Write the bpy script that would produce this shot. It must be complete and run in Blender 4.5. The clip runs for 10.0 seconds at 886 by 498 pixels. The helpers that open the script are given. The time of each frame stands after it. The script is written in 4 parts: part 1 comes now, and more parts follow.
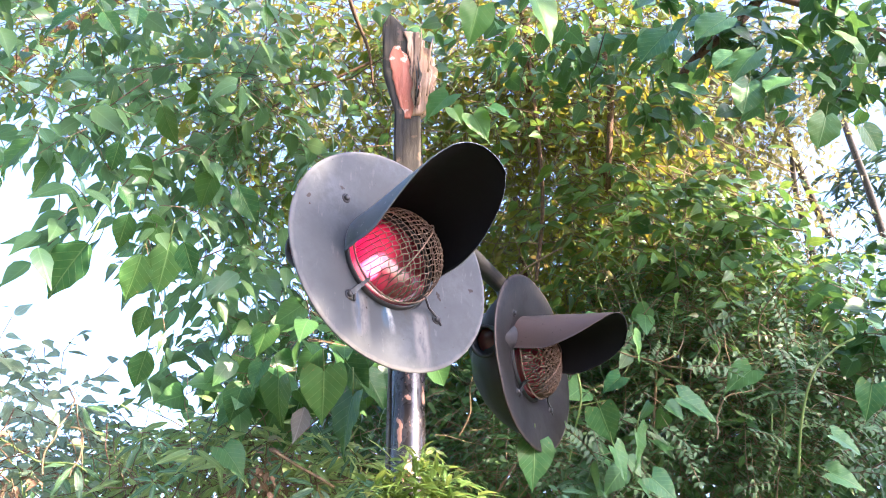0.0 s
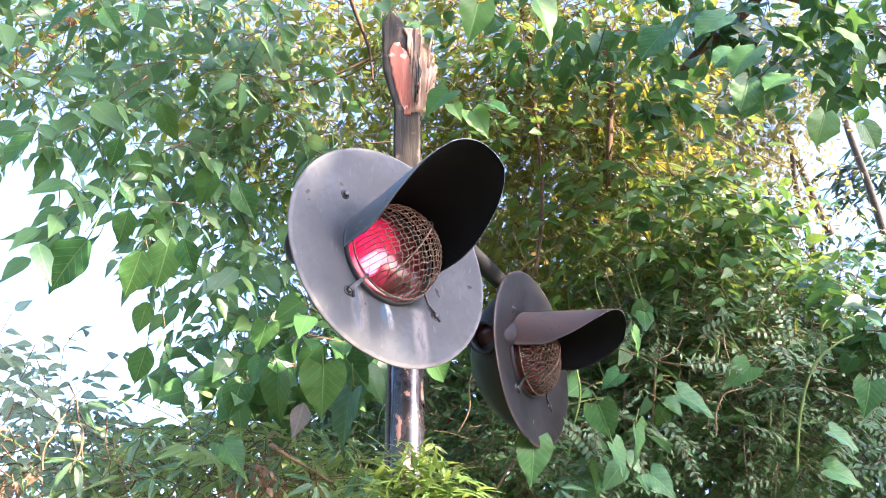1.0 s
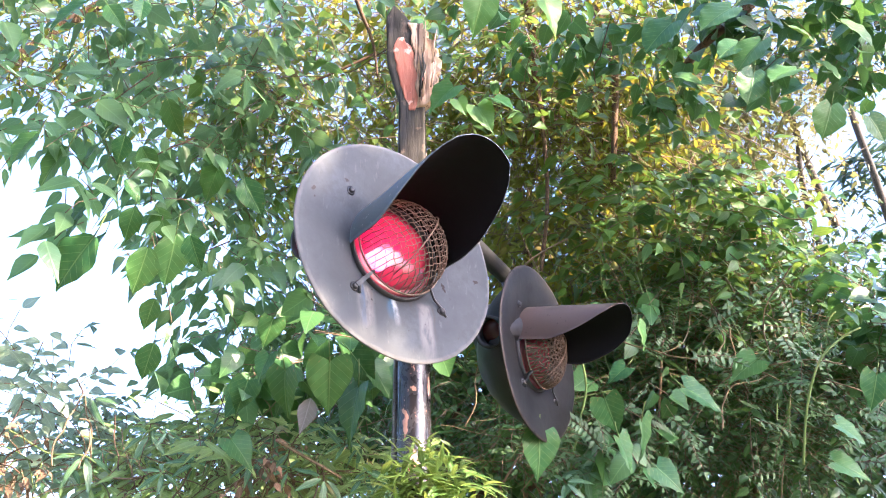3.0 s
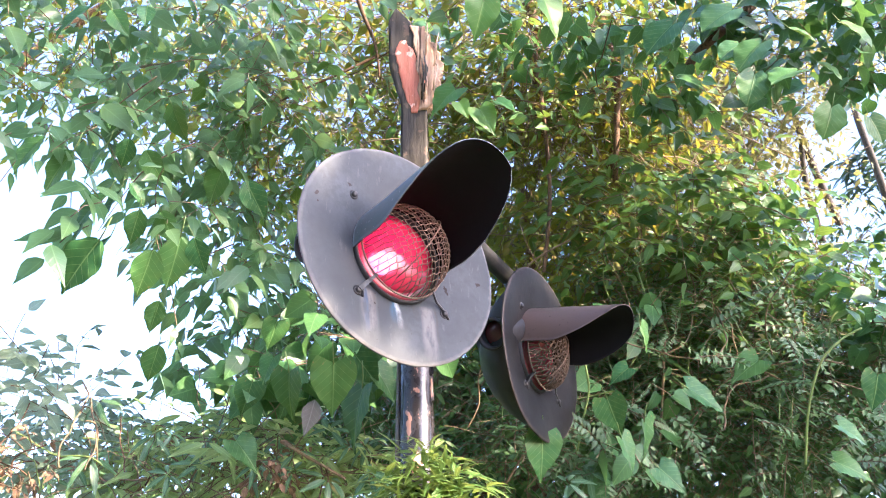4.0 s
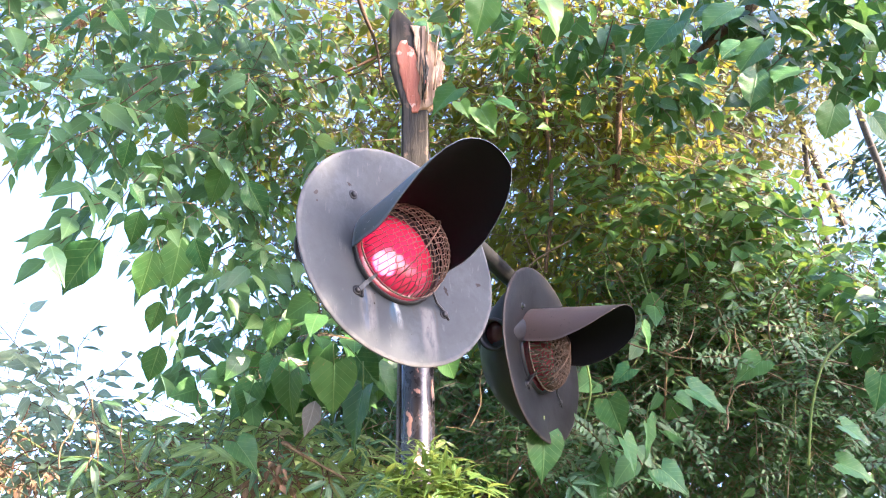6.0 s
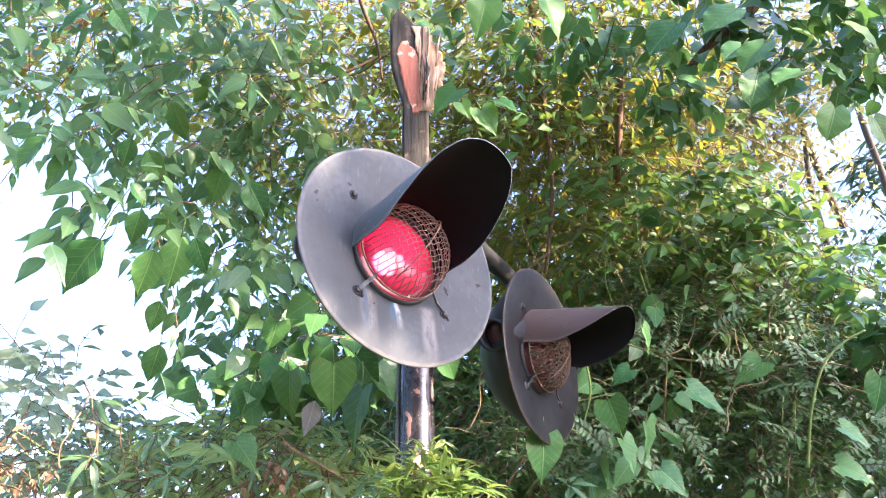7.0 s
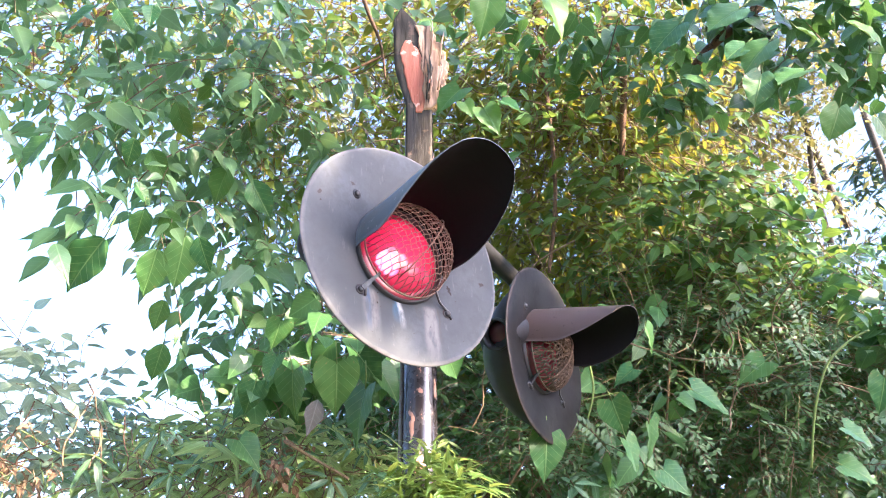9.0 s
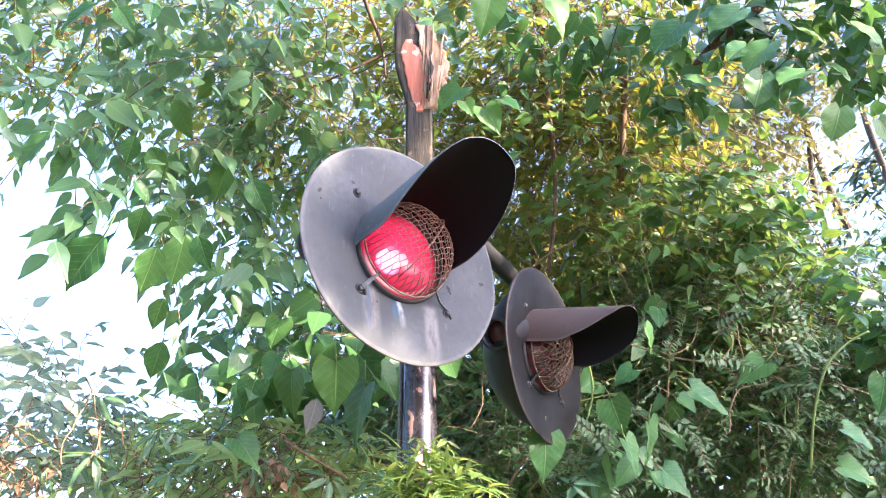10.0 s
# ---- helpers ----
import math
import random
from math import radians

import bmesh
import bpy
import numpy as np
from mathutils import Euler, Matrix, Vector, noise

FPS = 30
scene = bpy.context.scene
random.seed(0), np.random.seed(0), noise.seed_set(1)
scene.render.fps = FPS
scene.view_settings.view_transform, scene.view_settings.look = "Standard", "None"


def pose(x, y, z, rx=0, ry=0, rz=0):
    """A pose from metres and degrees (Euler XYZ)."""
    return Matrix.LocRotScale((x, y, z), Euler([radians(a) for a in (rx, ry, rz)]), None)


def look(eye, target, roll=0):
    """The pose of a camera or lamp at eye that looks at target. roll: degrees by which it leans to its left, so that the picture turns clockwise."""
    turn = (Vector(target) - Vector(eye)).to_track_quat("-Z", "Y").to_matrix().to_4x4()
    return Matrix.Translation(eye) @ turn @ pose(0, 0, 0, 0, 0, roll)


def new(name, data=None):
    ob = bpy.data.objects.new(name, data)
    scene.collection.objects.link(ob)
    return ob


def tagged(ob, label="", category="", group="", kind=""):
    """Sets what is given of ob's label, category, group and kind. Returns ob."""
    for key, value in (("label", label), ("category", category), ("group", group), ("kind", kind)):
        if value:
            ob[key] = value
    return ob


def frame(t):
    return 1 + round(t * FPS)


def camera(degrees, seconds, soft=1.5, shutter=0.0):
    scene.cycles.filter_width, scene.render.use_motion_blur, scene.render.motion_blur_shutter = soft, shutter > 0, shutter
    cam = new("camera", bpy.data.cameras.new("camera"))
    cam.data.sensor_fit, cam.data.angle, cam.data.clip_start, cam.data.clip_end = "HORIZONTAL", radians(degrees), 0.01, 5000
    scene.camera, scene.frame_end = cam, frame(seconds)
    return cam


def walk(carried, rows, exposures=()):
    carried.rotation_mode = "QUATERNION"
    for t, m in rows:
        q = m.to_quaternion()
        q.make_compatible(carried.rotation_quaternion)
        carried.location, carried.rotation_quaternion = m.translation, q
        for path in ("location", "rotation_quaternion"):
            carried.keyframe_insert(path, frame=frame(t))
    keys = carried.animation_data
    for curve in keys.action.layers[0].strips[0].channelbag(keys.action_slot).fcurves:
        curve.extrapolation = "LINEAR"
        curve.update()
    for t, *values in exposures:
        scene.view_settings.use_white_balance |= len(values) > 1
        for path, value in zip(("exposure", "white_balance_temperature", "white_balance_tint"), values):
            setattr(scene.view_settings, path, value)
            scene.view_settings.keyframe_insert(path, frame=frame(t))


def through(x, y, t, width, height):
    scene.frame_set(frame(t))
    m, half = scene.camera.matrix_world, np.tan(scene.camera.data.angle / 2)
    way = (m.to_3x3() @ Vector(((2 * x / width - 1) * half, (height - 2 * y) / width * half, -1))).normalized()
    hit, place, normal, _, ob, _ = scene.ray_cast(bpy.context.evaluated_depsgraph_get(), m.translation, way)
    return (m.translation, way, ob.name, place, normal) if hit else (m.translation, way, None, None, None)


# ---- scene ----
cam = camera(60, 10.0, soft=1.0)
PATH = [
    (0, (-0.002, 0.002, 1.6), (0.0, 1.733, 2.601), -0.0),
    (0.5, (0.0, 0.001, 1.599), (-0.002, 1.732, 2.6), 0.0),
    (1, (0.001, 0.0, 1.598), (0.002, 1.736, 2.592), 0.1),
    (1.5, (-0.003, 0.002, 1.599), (-0.009, 1.741, 2.587), 0.1),
    (2, (-0.002, 0.001, 1.6), (-0.008, 1.741, 2.586), 0.0),
    (2.5, (-0.001, 0.001, 1.598), (-0.009, 1.742, 2.581), -0.0),
    (4, (0.002, -0.019, 1.601), (-0.019, 1.725, 2.579), -0.1),
    (4.5, (0.009, -0.02, 1.6), (-0.015, 1.723, 2.58), -0.1),
    (5, (0.009, -0.013, 1.602), (-0.016, 1.73, 2.582), -0.0),
    (5.5, (0.008, -0.011, 1.603), (-0.02, 1.732, 2.583), -0.1),
    (7, (0.01, -0.011, 1.601), (-0.021, 1.731, 2.584), 0.2),
    (7.5, (0.01, -0.01, 1.601), (-0.02, 1.732, 2.584), 0.3),
    (8, (0.009, -0.011, 1.603), (-0.026, 1.733, 2.582), 0.3),
    (8.5, (0.01, -0.01, 1.601), (-0.027, 1.732, 2.582), 0.3),
    (9, (0.01, -0.012, 1.601), (-0.029, 1.731, 2.582), 0.4),
    (9.5, (0.01, -0.011, 1.601), (-0.029, 1.732, 2.581), 0.5),
    (10, (0.008, -0.009, 1.602), (-0.029, 1.734, 2.582), 0.6),
]
walk(cam, [(t, look(e, g, r)) for t, e, g, r in PATH], [(0, 2.9, 5400, 30), (2.5, 2.94, 5400, 30), (4, 2.86, 5400, 30), (7, 2.87, 5400, 30), (10, 2.98, 5400, 30)])

# ---- world and sun ----
SUN_AZ, SUN_EL = -120.0, 23.0      # degrees; azimuth from ahead towards the left
world = bpy.data.worlds.new("world")
scene.world = world
world.use_nodes = True
wn, wl = world.node_tree.nodes, world.node_tree.links
sky = wn.new("ShaderNodeTexSky")
sky.sky_type, sky.sun_disc = "NISHITA", False
sky.sun_elevation, sky.sun_rotation = radians(SUN_EL), radians(-SUN_AZ)
sky.air_density, sky.dust_density, sky.ozone_density = 1.0, 2.2, 1.0
wl.new(sky.outputs[0], wn["Background"].inputs[0])
wn["Background"].inputs[1].default_value = 0.15
sun = new("sun", bpy.data.lights.new("sun", "SUN"))
sun.data.energy, sun.data.angle, sun.data.color = 3.6, radians(0.6), (1.0, 0.77, 0.42)
az, el = radians(SUN_AZ), radians(SUN_EL)
sun_dir = Vector((-math.sin(az) * math.cos(el), math.cos(az) * math.cos(el), math.sin(el)))
sun.matrix_world = look(sun_dir * 50, (0, 0, 0))


# ---- materials ----
class Shade:
    """A node material under construction."""

    def __init__(self, name, rough=0.6, metal=0.0, spec=0.5):
        self.m = bpy.data.materials.new(name)
        self.m.use_nodes = True
        self.n, self.l = self.m.node_tree.nodes, self.m.node_tree.links
        self.b = self.n["Principled BSDF"]
        self.b.inputs["Roughness"].default_value = rough
        self.b.inputs["Metallic"].default_value = metal
        self.b.inputs["Specular IOR Level"].default_value = spec
        self.co = self.n.new("ShaderNodeTexCoord").outputs["Object"]

    def noise(self, scale, detail=4.0, stretch=None, rough=0.55, distort=0.0):
        t = self.n.new("ShaderNodeTexNoise")
        t.inputs["Scale"].default_value, t.inputs["Detail"].default_value = scale, detail
        t.inputs["Roughness"].default_value, t.inputs["Distortion"].default_value = rough, distort
        if stretch:
            mp = self.n.new("ShaderNodeMapping")
            mp.inputs["Scale"].default_value = stretch
            self.l.new(self.co, mp.inputs[0])
            self.l.new(mp.outputs[0], t.inputs[0])
        else:
            self.l.new(self.co, t.inputs[0])
        return t.outputs[0]

    def ramp(self, fac, *stops):
        r = self.n.new("ShaderNodeValToRGB")
        e = r.color_ramp.elements
        while len(e) < len(stops):
            e.new(0.5)
        for q, (pos, col) in zip(e, stops):
            q.position = pos
            q.color = (*col, 1) if len(col) == 3 else (*col * 3, 1)
        self.l.new(fac, r.inputs[0])
        return r.outputs[0]

    def mix(self, fac, a, b):
        x = self.n.new("ShaderNodeMix")
        x.data_type = "RGBA"
        for sock, v in ((x.inputs[0], fac), (x.inputs[6], a), (x.inputs[7], b)):
            if isinstance(v, tuple):
                sock.default_value = (*v, 1)
            elif isinstance(v, float):
                sock.default_value = v
            else:
                self.l.new(v, sock)
        return x.outputs[2]

    def math(self, op, a, b=0.5):
        x = self.n.new("ShaderNodeMath")
        x.operation = op
        x.use_clamp = True
        for sock, v in ((x.inputs[0], a), (x.inputs[1], b)):
            if isinstance(v, (int, float)):
                sock.default_value = v
            else:
                self.l.new(v, sock)
        return x.outputs[0]

    def color(self, out):
        self.l.new(out, self.b.inputs["Base Color"])
        return self

    def rough(self, fac, lo, hi):
        self.l.new(self.ramp(fac, (0.3, (lo,)), (0.7, (hi,))), self.b.inputs["Roughness"])
        return self

    def bump(self, fac, strength=0.3, depth=0.002):
        b = self.n.new("ShaderNodeBump")
        b.inputs["Strength"].default_value, b.inputs["Distance"].default_value = strength, depth
        self.l.new(fac, b.inputs["Height"])
        self.l.new(b.outputs[0], self.b.inputs["Normal"])
        return self


STREAKS = [
    (-0.075, 0.023, 0.225, None, 0.95), (-0.083, 0.008, 0.21, (0.03, 0.06, 0.11), 0.95), (-0.058, 0.0045, 0.16, (0.04, 0.03, 0.025), 0.6),
    (-0.006, 0.009, 0.17, (0.03, 0.09, 0.16), 0.95), (0.003, 0.005, 0.18, (0.34, 0.36, 0.38), 0.9), (0.074, 0.018, 0.245, None, 0.95),
    (0.094, 0.004, 0.2, (0.045, 0.034, 0.026), 0.6), (-0.022, 0.01, 0.14, (0.05, 0.05, 0.055), 0.6), (0.045, 0.005, 0.15, (0.05, 0.04, 0.035), 0.5),
]


def disc_paint(name, light, dark, rust, rust_at, rough, pale, streaks):
    """Weathered paint on a round sheet: mottled, chipped at the rim, with run-off streaks under the lens."""
    s = Shade(name, rough, 0.0, 0.2)
    sep = s.n.new("ShaderNodeSeparateXYZ")
    s.l.new(s.co, sep.inputs[0])
    big, fine = s.noise(6, 5), s.noise(90, 3)
    base = s.mix(s.ramp(big, (0.4, (0,)), (0.62, (1,))), light, dark)
    base = s.mix(s.ramp(fine, (0.45, (0,)), (0.75, (0.4,))), base, dark)
    base = s.mix(s.ramp(s.noise(24, 6, None, 0.7), (0.4, (0.9,)), (0.6, (0,))), base, dark)
    scuff = s.noise(1.0, 5, (60, 60, 16), 0.7)
    base = s.mix(s.ramp(scuff, (0.6, (0,)), (0.68, (0.3,))), base, pale)
    # run-off streaks: place across, half width, lower end, colour, strength
    sway = s.math("MULTIPLY", s.noise(1.0, 4, (14, 14, 5), 0.6), 0.03)
    across = s.math("ADD", s.math("ADD", sep.outputs[0], 0.485), sway)
    for at, half, end, col, much in streaks:
        off = s.n.new("ShaderNodeMath")
        off.operation = "SUBTRACT"
        s.l.new(across, off.inputs[0])
        off.inputs[1].default_value = at + 0.5
        dist = s.n.new("ShaderNodeMath")
        dist.operation = "ABSOLUTE"
        s.l.new(off.outputs[0], dist.inputs[0])
        band = s.ramp(dist.outputs[0], (half * 0.55, (1,)), (half * 1.15, (0,)))
        down = s.math("MULTIPLY", sep.outputs[2], -1.0)
        along = s.math("MULTIPLY", s.ramp(down, (0.1, (0,)), (0.112, (1,))), s.ramp(down, (end * 0.75, (1,)), (end, (0.0,))))
        patchy = s.ramp(s.noise(1.0, 4, (60, 60, 22), 0.65), (0.35, (0.25,)), (0.55, (1,)))
        fac = s.math("MULTIPLY", s.math("MULTIPLY", s.math("MULTIPLY", band, along), patchy), much)
        base = s.mix(fac, base, pale if col is None else col)
    rad = s.n.new("ShaderNodeVectorMath")
    rad.operation = "LENGTH"
    s.l.new(s.co, rad.inputs[0])
    edge = s.math("ADD", rad.outputs["Value"], s.math("MULTIPLY", s.noise(30, 3), 0.012))
    base = s.mix(s.ramp(edge, (0.2515, (0,)), (0.257, (0.9,))), base, pale)
    spots = s.noise(26, 3)
    base = s.mix(s.ramp(spots, (rust_at, (0,)), (rust_at + 0.02, (1,))), base, rust)
    s.color(base).rough(big, rough - 0.08, rough + 0.12).bump(s.noise(40, 4), 0.3, 0.0015)
    return s.m


DISC_GREY = disc_paint("weathered_grey_paint", (0.068, 0.079, 0.09), (0.04, 0.047, 0.055), (0.02, 0.016, 0.015), 0.69, 0.55, (0.13, 0.13, 0.133), STREAKS)
# the second disc: a much darker tone than the first, without streaks
DISC_BROWN = disc_paint("dark_brown_grey_paint", (0.02, 0.0178, 0.0165), (0.0055, 0.006, 0.0072), (0.006, 0.006, 0.006), 0.6, 0.5, (0.05, 0.04, 0.034), [])


def dull_metal(name, a, b, c, cut, rough=0.55, scale=14, metal=0.0, spec=0.5):
    s = Shade(name, rough, metal, spec)
    n1, n2 = s.noise(scale, 6), s.noise(scale * 7, 3)
    col = s.mix(s.ramp(n1, (0.3, (0,)), (0.7, (1,))), a, b)
    col = s.mix(s.ramp(n2, (cut, (0,)), (cut + 0.05, (1,))), col, c)
    s.color(col).rough(n1, rough - 0.1, rough + 0.15).bump(n2, 0.3, 0.001)
    return s.m


BLACK_INSIDE = dull_metal("matt_black_paint", (0.007, 0.008, 0.011), (0.011, 0.011, 0.014), (0.02, 0.016, 0.014), 0.74, 0.8, spec=0.15)
VISOR_BLUE = dull_metal("blue_grey_paint", (0.1, 0.125, 0.15), (0.15, 0.165, 0.18), (0.3, 0.3, 0.31), 0.66, 0.42)
VISOR_BROWN = dull_metal("brown_grey_paint", (0.075, 0.05, 0.042), (0.1, 0.07, 0.059), (0.05, 0.033, 0.025), 0.66, 0.5)
DARK_IRON = dull_metal("dark_iron", (0.012, 0.013, 0.016), (0.025, 0.026, 0.03), (0.1, 0.06, 0.04), 0.7, 0.5)
STEEL = dull_metal("dull_steel", (0.12, 0.12, 0.125), (0.2, 0.19, 0.18), (0.1, 0.06, 0.04), 0.6, 0.55, 30, 0.4)
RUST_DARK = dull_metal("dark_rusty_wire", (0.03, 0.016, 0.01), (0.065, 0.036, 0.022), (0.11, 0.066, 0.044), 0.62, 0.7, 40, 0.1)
RUST_WIRE = dull_metal("rusty_wire", (0.09, 0.055, 0.04), (0.16, 0.11, 0.085), (0.22, 0.17, 0.145), 0.6, 0.6, 40, 0.2)


def pole_paint():
    s = Shade("peeling_black_gloss_paint", 0.3, 0.0, 0.6)
    n1, chips = s.noise(9, 5), s.noise(26, 4, (1.2, 1.2, 0.7))
    col = s.mix(s.ramp(n1, (0.3, (0,)), (0.7, (1,))), (0.016, 0.016, 0.02), (0.035, 0.03, 0.03))
    chip = s.ramp(chips, (0.605, (0,)), (0.63, (1,)))
    col = s.mix(chip, col, s.mix(s.noise(60), (0.5, 0.3, 0.25), (0.42, 0.2, 0.12)))
    s.color(col).rough(chips, 0.1, 0.42).bump(chips, 0.25, 0.002)
    return s.m


def board_wood(name, c1, c2, crack, chip=None):
    """Weathered wood or paint on wood, with upright grain, cracks and chips."""
    s = Shade(name, 0.65, 0.0, 0.35)
    grain = s.noise(1.0, 6, (70, 70, 5), 0.65)
    col = s.mix(s.ramp(grain, (0.3, (0,)), (0.7, (1,))), c1, c2)
    if chip:
        col = s.mix(s.ramp(s.noise(22, 4), (0.62, (0,)), (0.65, (1,))), col, chip)
    line = s.ramp(s.noise(1.0, 4, (110, 110, 4), 0.6), (0.36, (1,)), (0.42, (0,)))
    col = s.mix(line, col, crack)
    s.color(col).bump(grain, 0.7, 0.004)
    return s.m


BOARD_DARK = board_wood("dark_weathered_paint", (0.024, 0.022, 0.018), (0.055, 0.046, 0.034), (0.01, 0.009, 0.007), (0.1, 0.07, 0.05))
BOARD_RED = board_wood("faded_red_primer", (0.42, 0.13, 0.08), (0.5, 0.2, 0.13), (0.25, 0.1, 0.06), (0.7, 0.48, 0.38))
BOARD_WOOD = board_wood("torn_pale_wood", (0.38, 0.22, 0.13), (0.64, 0.46, 0.33), (0.1, 0.06, 0.04))
POLE = pole_paint()


def glow(name, col, power):
    m = bpy.data.materials.new(name)
    m.use_nodes = True
    b = m.node_tree.nodes["Principled BSDF"]
    b.inputs["Base Color"].default_value = (0.3, 0.1, 0.08, 1)
    b.inputs["Emission Color"].default_value = (*col, 1)
    b.inputs["Emission Strength"].default_value = power
    return m


BULB = glow("glowing_bulb_face", (1.0, 0.46, 0.52), 19.0)


def lens_glass():
    """Ribbed red signal glass: lets light through, scattered, with a glossy face."""
    s = Shade("red_signal_glass", 0.13, 0.0, 0.8)
    dirt = s.noise(18, 4)
    s.color(s.mix(dirt, (0.085, 0.028, 0.028), (0.14, 0.065, 0.06)))
    tr = s.n.new("ShaderNodeBsdfTranslucent")
    tr.inputs[0].default_value = (0.36, 0.005, 0.05, 1)
    tp = s.n.new("ShaderNodeBsdfRefraction")
    tp.inputs["Color"].default_value = (0.95, 0.3, 0.36, 1)
    tp.inputs["Roughness"].default_value, tp.inputs["IOR"].default_value = 0.42, 1.12
    m1, m2 = s.n.new("ShaderNodeMixShader"), s.n.new("ShaderNodeMixShader")
    m1.inputs[0].default_value, m2.inputs[0].default_value = 0.1, 0.5
    s.l.new(tr.outputs[0], m1.inputs[1])
    s.l.new(tp.outputs[0], m1.inputs[2])
    s.l.new(s.b.outputs[0], m2.inputs[1])
    s.l.new(m1.outputs[0], m2.inputs[2])
    s.l.new(m2.outputs[0], s.n["Material Output"].inputs[0])
    s.bump(s.noise(70, 2), 0.15, 0.002)
    return s.m


LENS = lens_glass()


def leaf_mat(name, a, b, glowcol, through=0.4, rough=0.42, odd=None, spec=0.5):
    """Leaf blades: green that differs leaf by leaf, a paler vein pattern, light coming through."""
    s = Shade(name, rough, 0.0, spec)
    rnd = s.n.new("ShaderNodeNewGeometry").outputs["Random Per Island"]
    clump = s.ramp(s.noise(3.5, 3), (0.35, (0,)), (0.65, (1,)))
    col = s.mix(s.math("ADD", s.math("MULTIPLY", rnd, 0.6), s.math("MULTIPLY", clump, 0.4)), a, b)
    if odd:
        col = s.mix(s.ramp(rnd, (0.96, (0,)), (0.97, (1,))), col, odd)
    col = s.mix(s.ramp(s.noise(35, 3), (0.4, (0,)), (0.75, (0.5,))), col, tuple(c * 1.5 for c in a))
    sep = s.n.new("ShaderNodeSeparateXYZ")
    s.l.new(s.n.new("ShaderNodeTexCoord").outputs["UV"], sep.inputs[0])
    off, side, arg, saw = (s.n.new("ShaderNodeMath") for _ in range(4))
    off.operation, side.operation, arg.operation, saw.operation = "SUBTRACT", "ABSOLUTE", "MULTIPLY_ADD", "PINGPONG"
    s.l.new(sep.outputs[0], off.inputs[0])
    off.inputs[1].default_value = 0.5
    s.l.new(off.outputs[0], side.inputs[0])
    s.l.new(side.outputs[0], arg.inputs[0])
    arg.inputs[1].default_value = -0.9
    s.l.new(sep.outputs[1], arg.inputs[2])
    s.l.new(arg.outputs[0], saw.inputs[0])
    saw.inputs[1].default_value = 0.08
    vein = s.math("MAXIMUM", s.ramp(saw.outputs[0], (0.0, (0.35,)), (0.012, (0.0,))), s.ramp(side.outputs[0], (0.007, (0.6,)), (0.02, (0.0,))))
    col = s.mix(vein, col, tuple(min(1.0, c * 1.7 + 0.03) for c in b))
    s.bump(vein, 0.25, 0.004)
    s.color(col)
    tr = s.n.new("ShaderNodeBsdfTranslucent")
    s.l.new(s.mix(rnd, glowcol, tuple(c * 0.7 for c in glowcol)), tr.inputs[0])
    mx = s.n.new("ShaderNodeMixShader")
    mx.inputs[0].default_value = through
    s.l.new(s.b.outputs[0], mx.inputs[1])
    s.l.new(tr.outputs[0], mx.inputs[2])
    s.l.new(mx.outputs[0], s.n["Material Output"].inputs[0])
    return s.m


LEAF_BROAD = leaf_mat("broad_green_leaf", (0.035, 0.085, 0.045), (0.085, 0.15, 0.06), (0.32, 0.54, 0.18), 0.45, 0.3, None, 0.5)
LEAF_VINE = leaf_mat("vine_leaf", (0.03, 0.08, 0.02), (0.13, 0.19, 0.028), (0.56, 0.5, 0.04), 0.38, 0.42, (0.3, 0.2, 0.06))
LEAF_DARK = leaf_mat("shade_leaf", (0.026, 0.078, 0.022), (0.07, 0.15, 0.036), (0.17, 0.36, 0.055), 0.16, 0.36, (0.2, 0.16, 0.07))
LEAF_SPRAY = leaf_mat("grey_green_leaflet", (0.04, 0.095, 0.036), (0.085, 0.16, 0.055), (0.25, 0.36, 0.08), 0.2, 0.4)
LEAF_FINGER = leaf_mat("blue_green_leaflet", (0.06, 0.14, 0.075), (0.12, 0.22, 0.1), (0.25, 0.42, 0.15), 0.22, 0.36)
LEAF_MID = leaf_mat("mid_green_leaf", (0.028, 0.09, 0.022), (0.085, 0.18, 0.034), (0.33, 0.5, 0.07), 0.3, 0.36, (0.25, 0.2, 0.05))
LEAF_HEART = leaf_mat("heart_leaf", (0.035, 0.11, 0.035), (0.085, 0.19, 0.05), (0.2, 0.42, 0.08), 0.2, 0.34)
LEAF_BLADE = leaf_mat("narrow_blade", (0.14, 0.25, 0.09), (0.28, 0.38, 0.14), (0.55, 0.66, 0.2), 0.45, 0.36, (0.35, 0.2, 0.08))
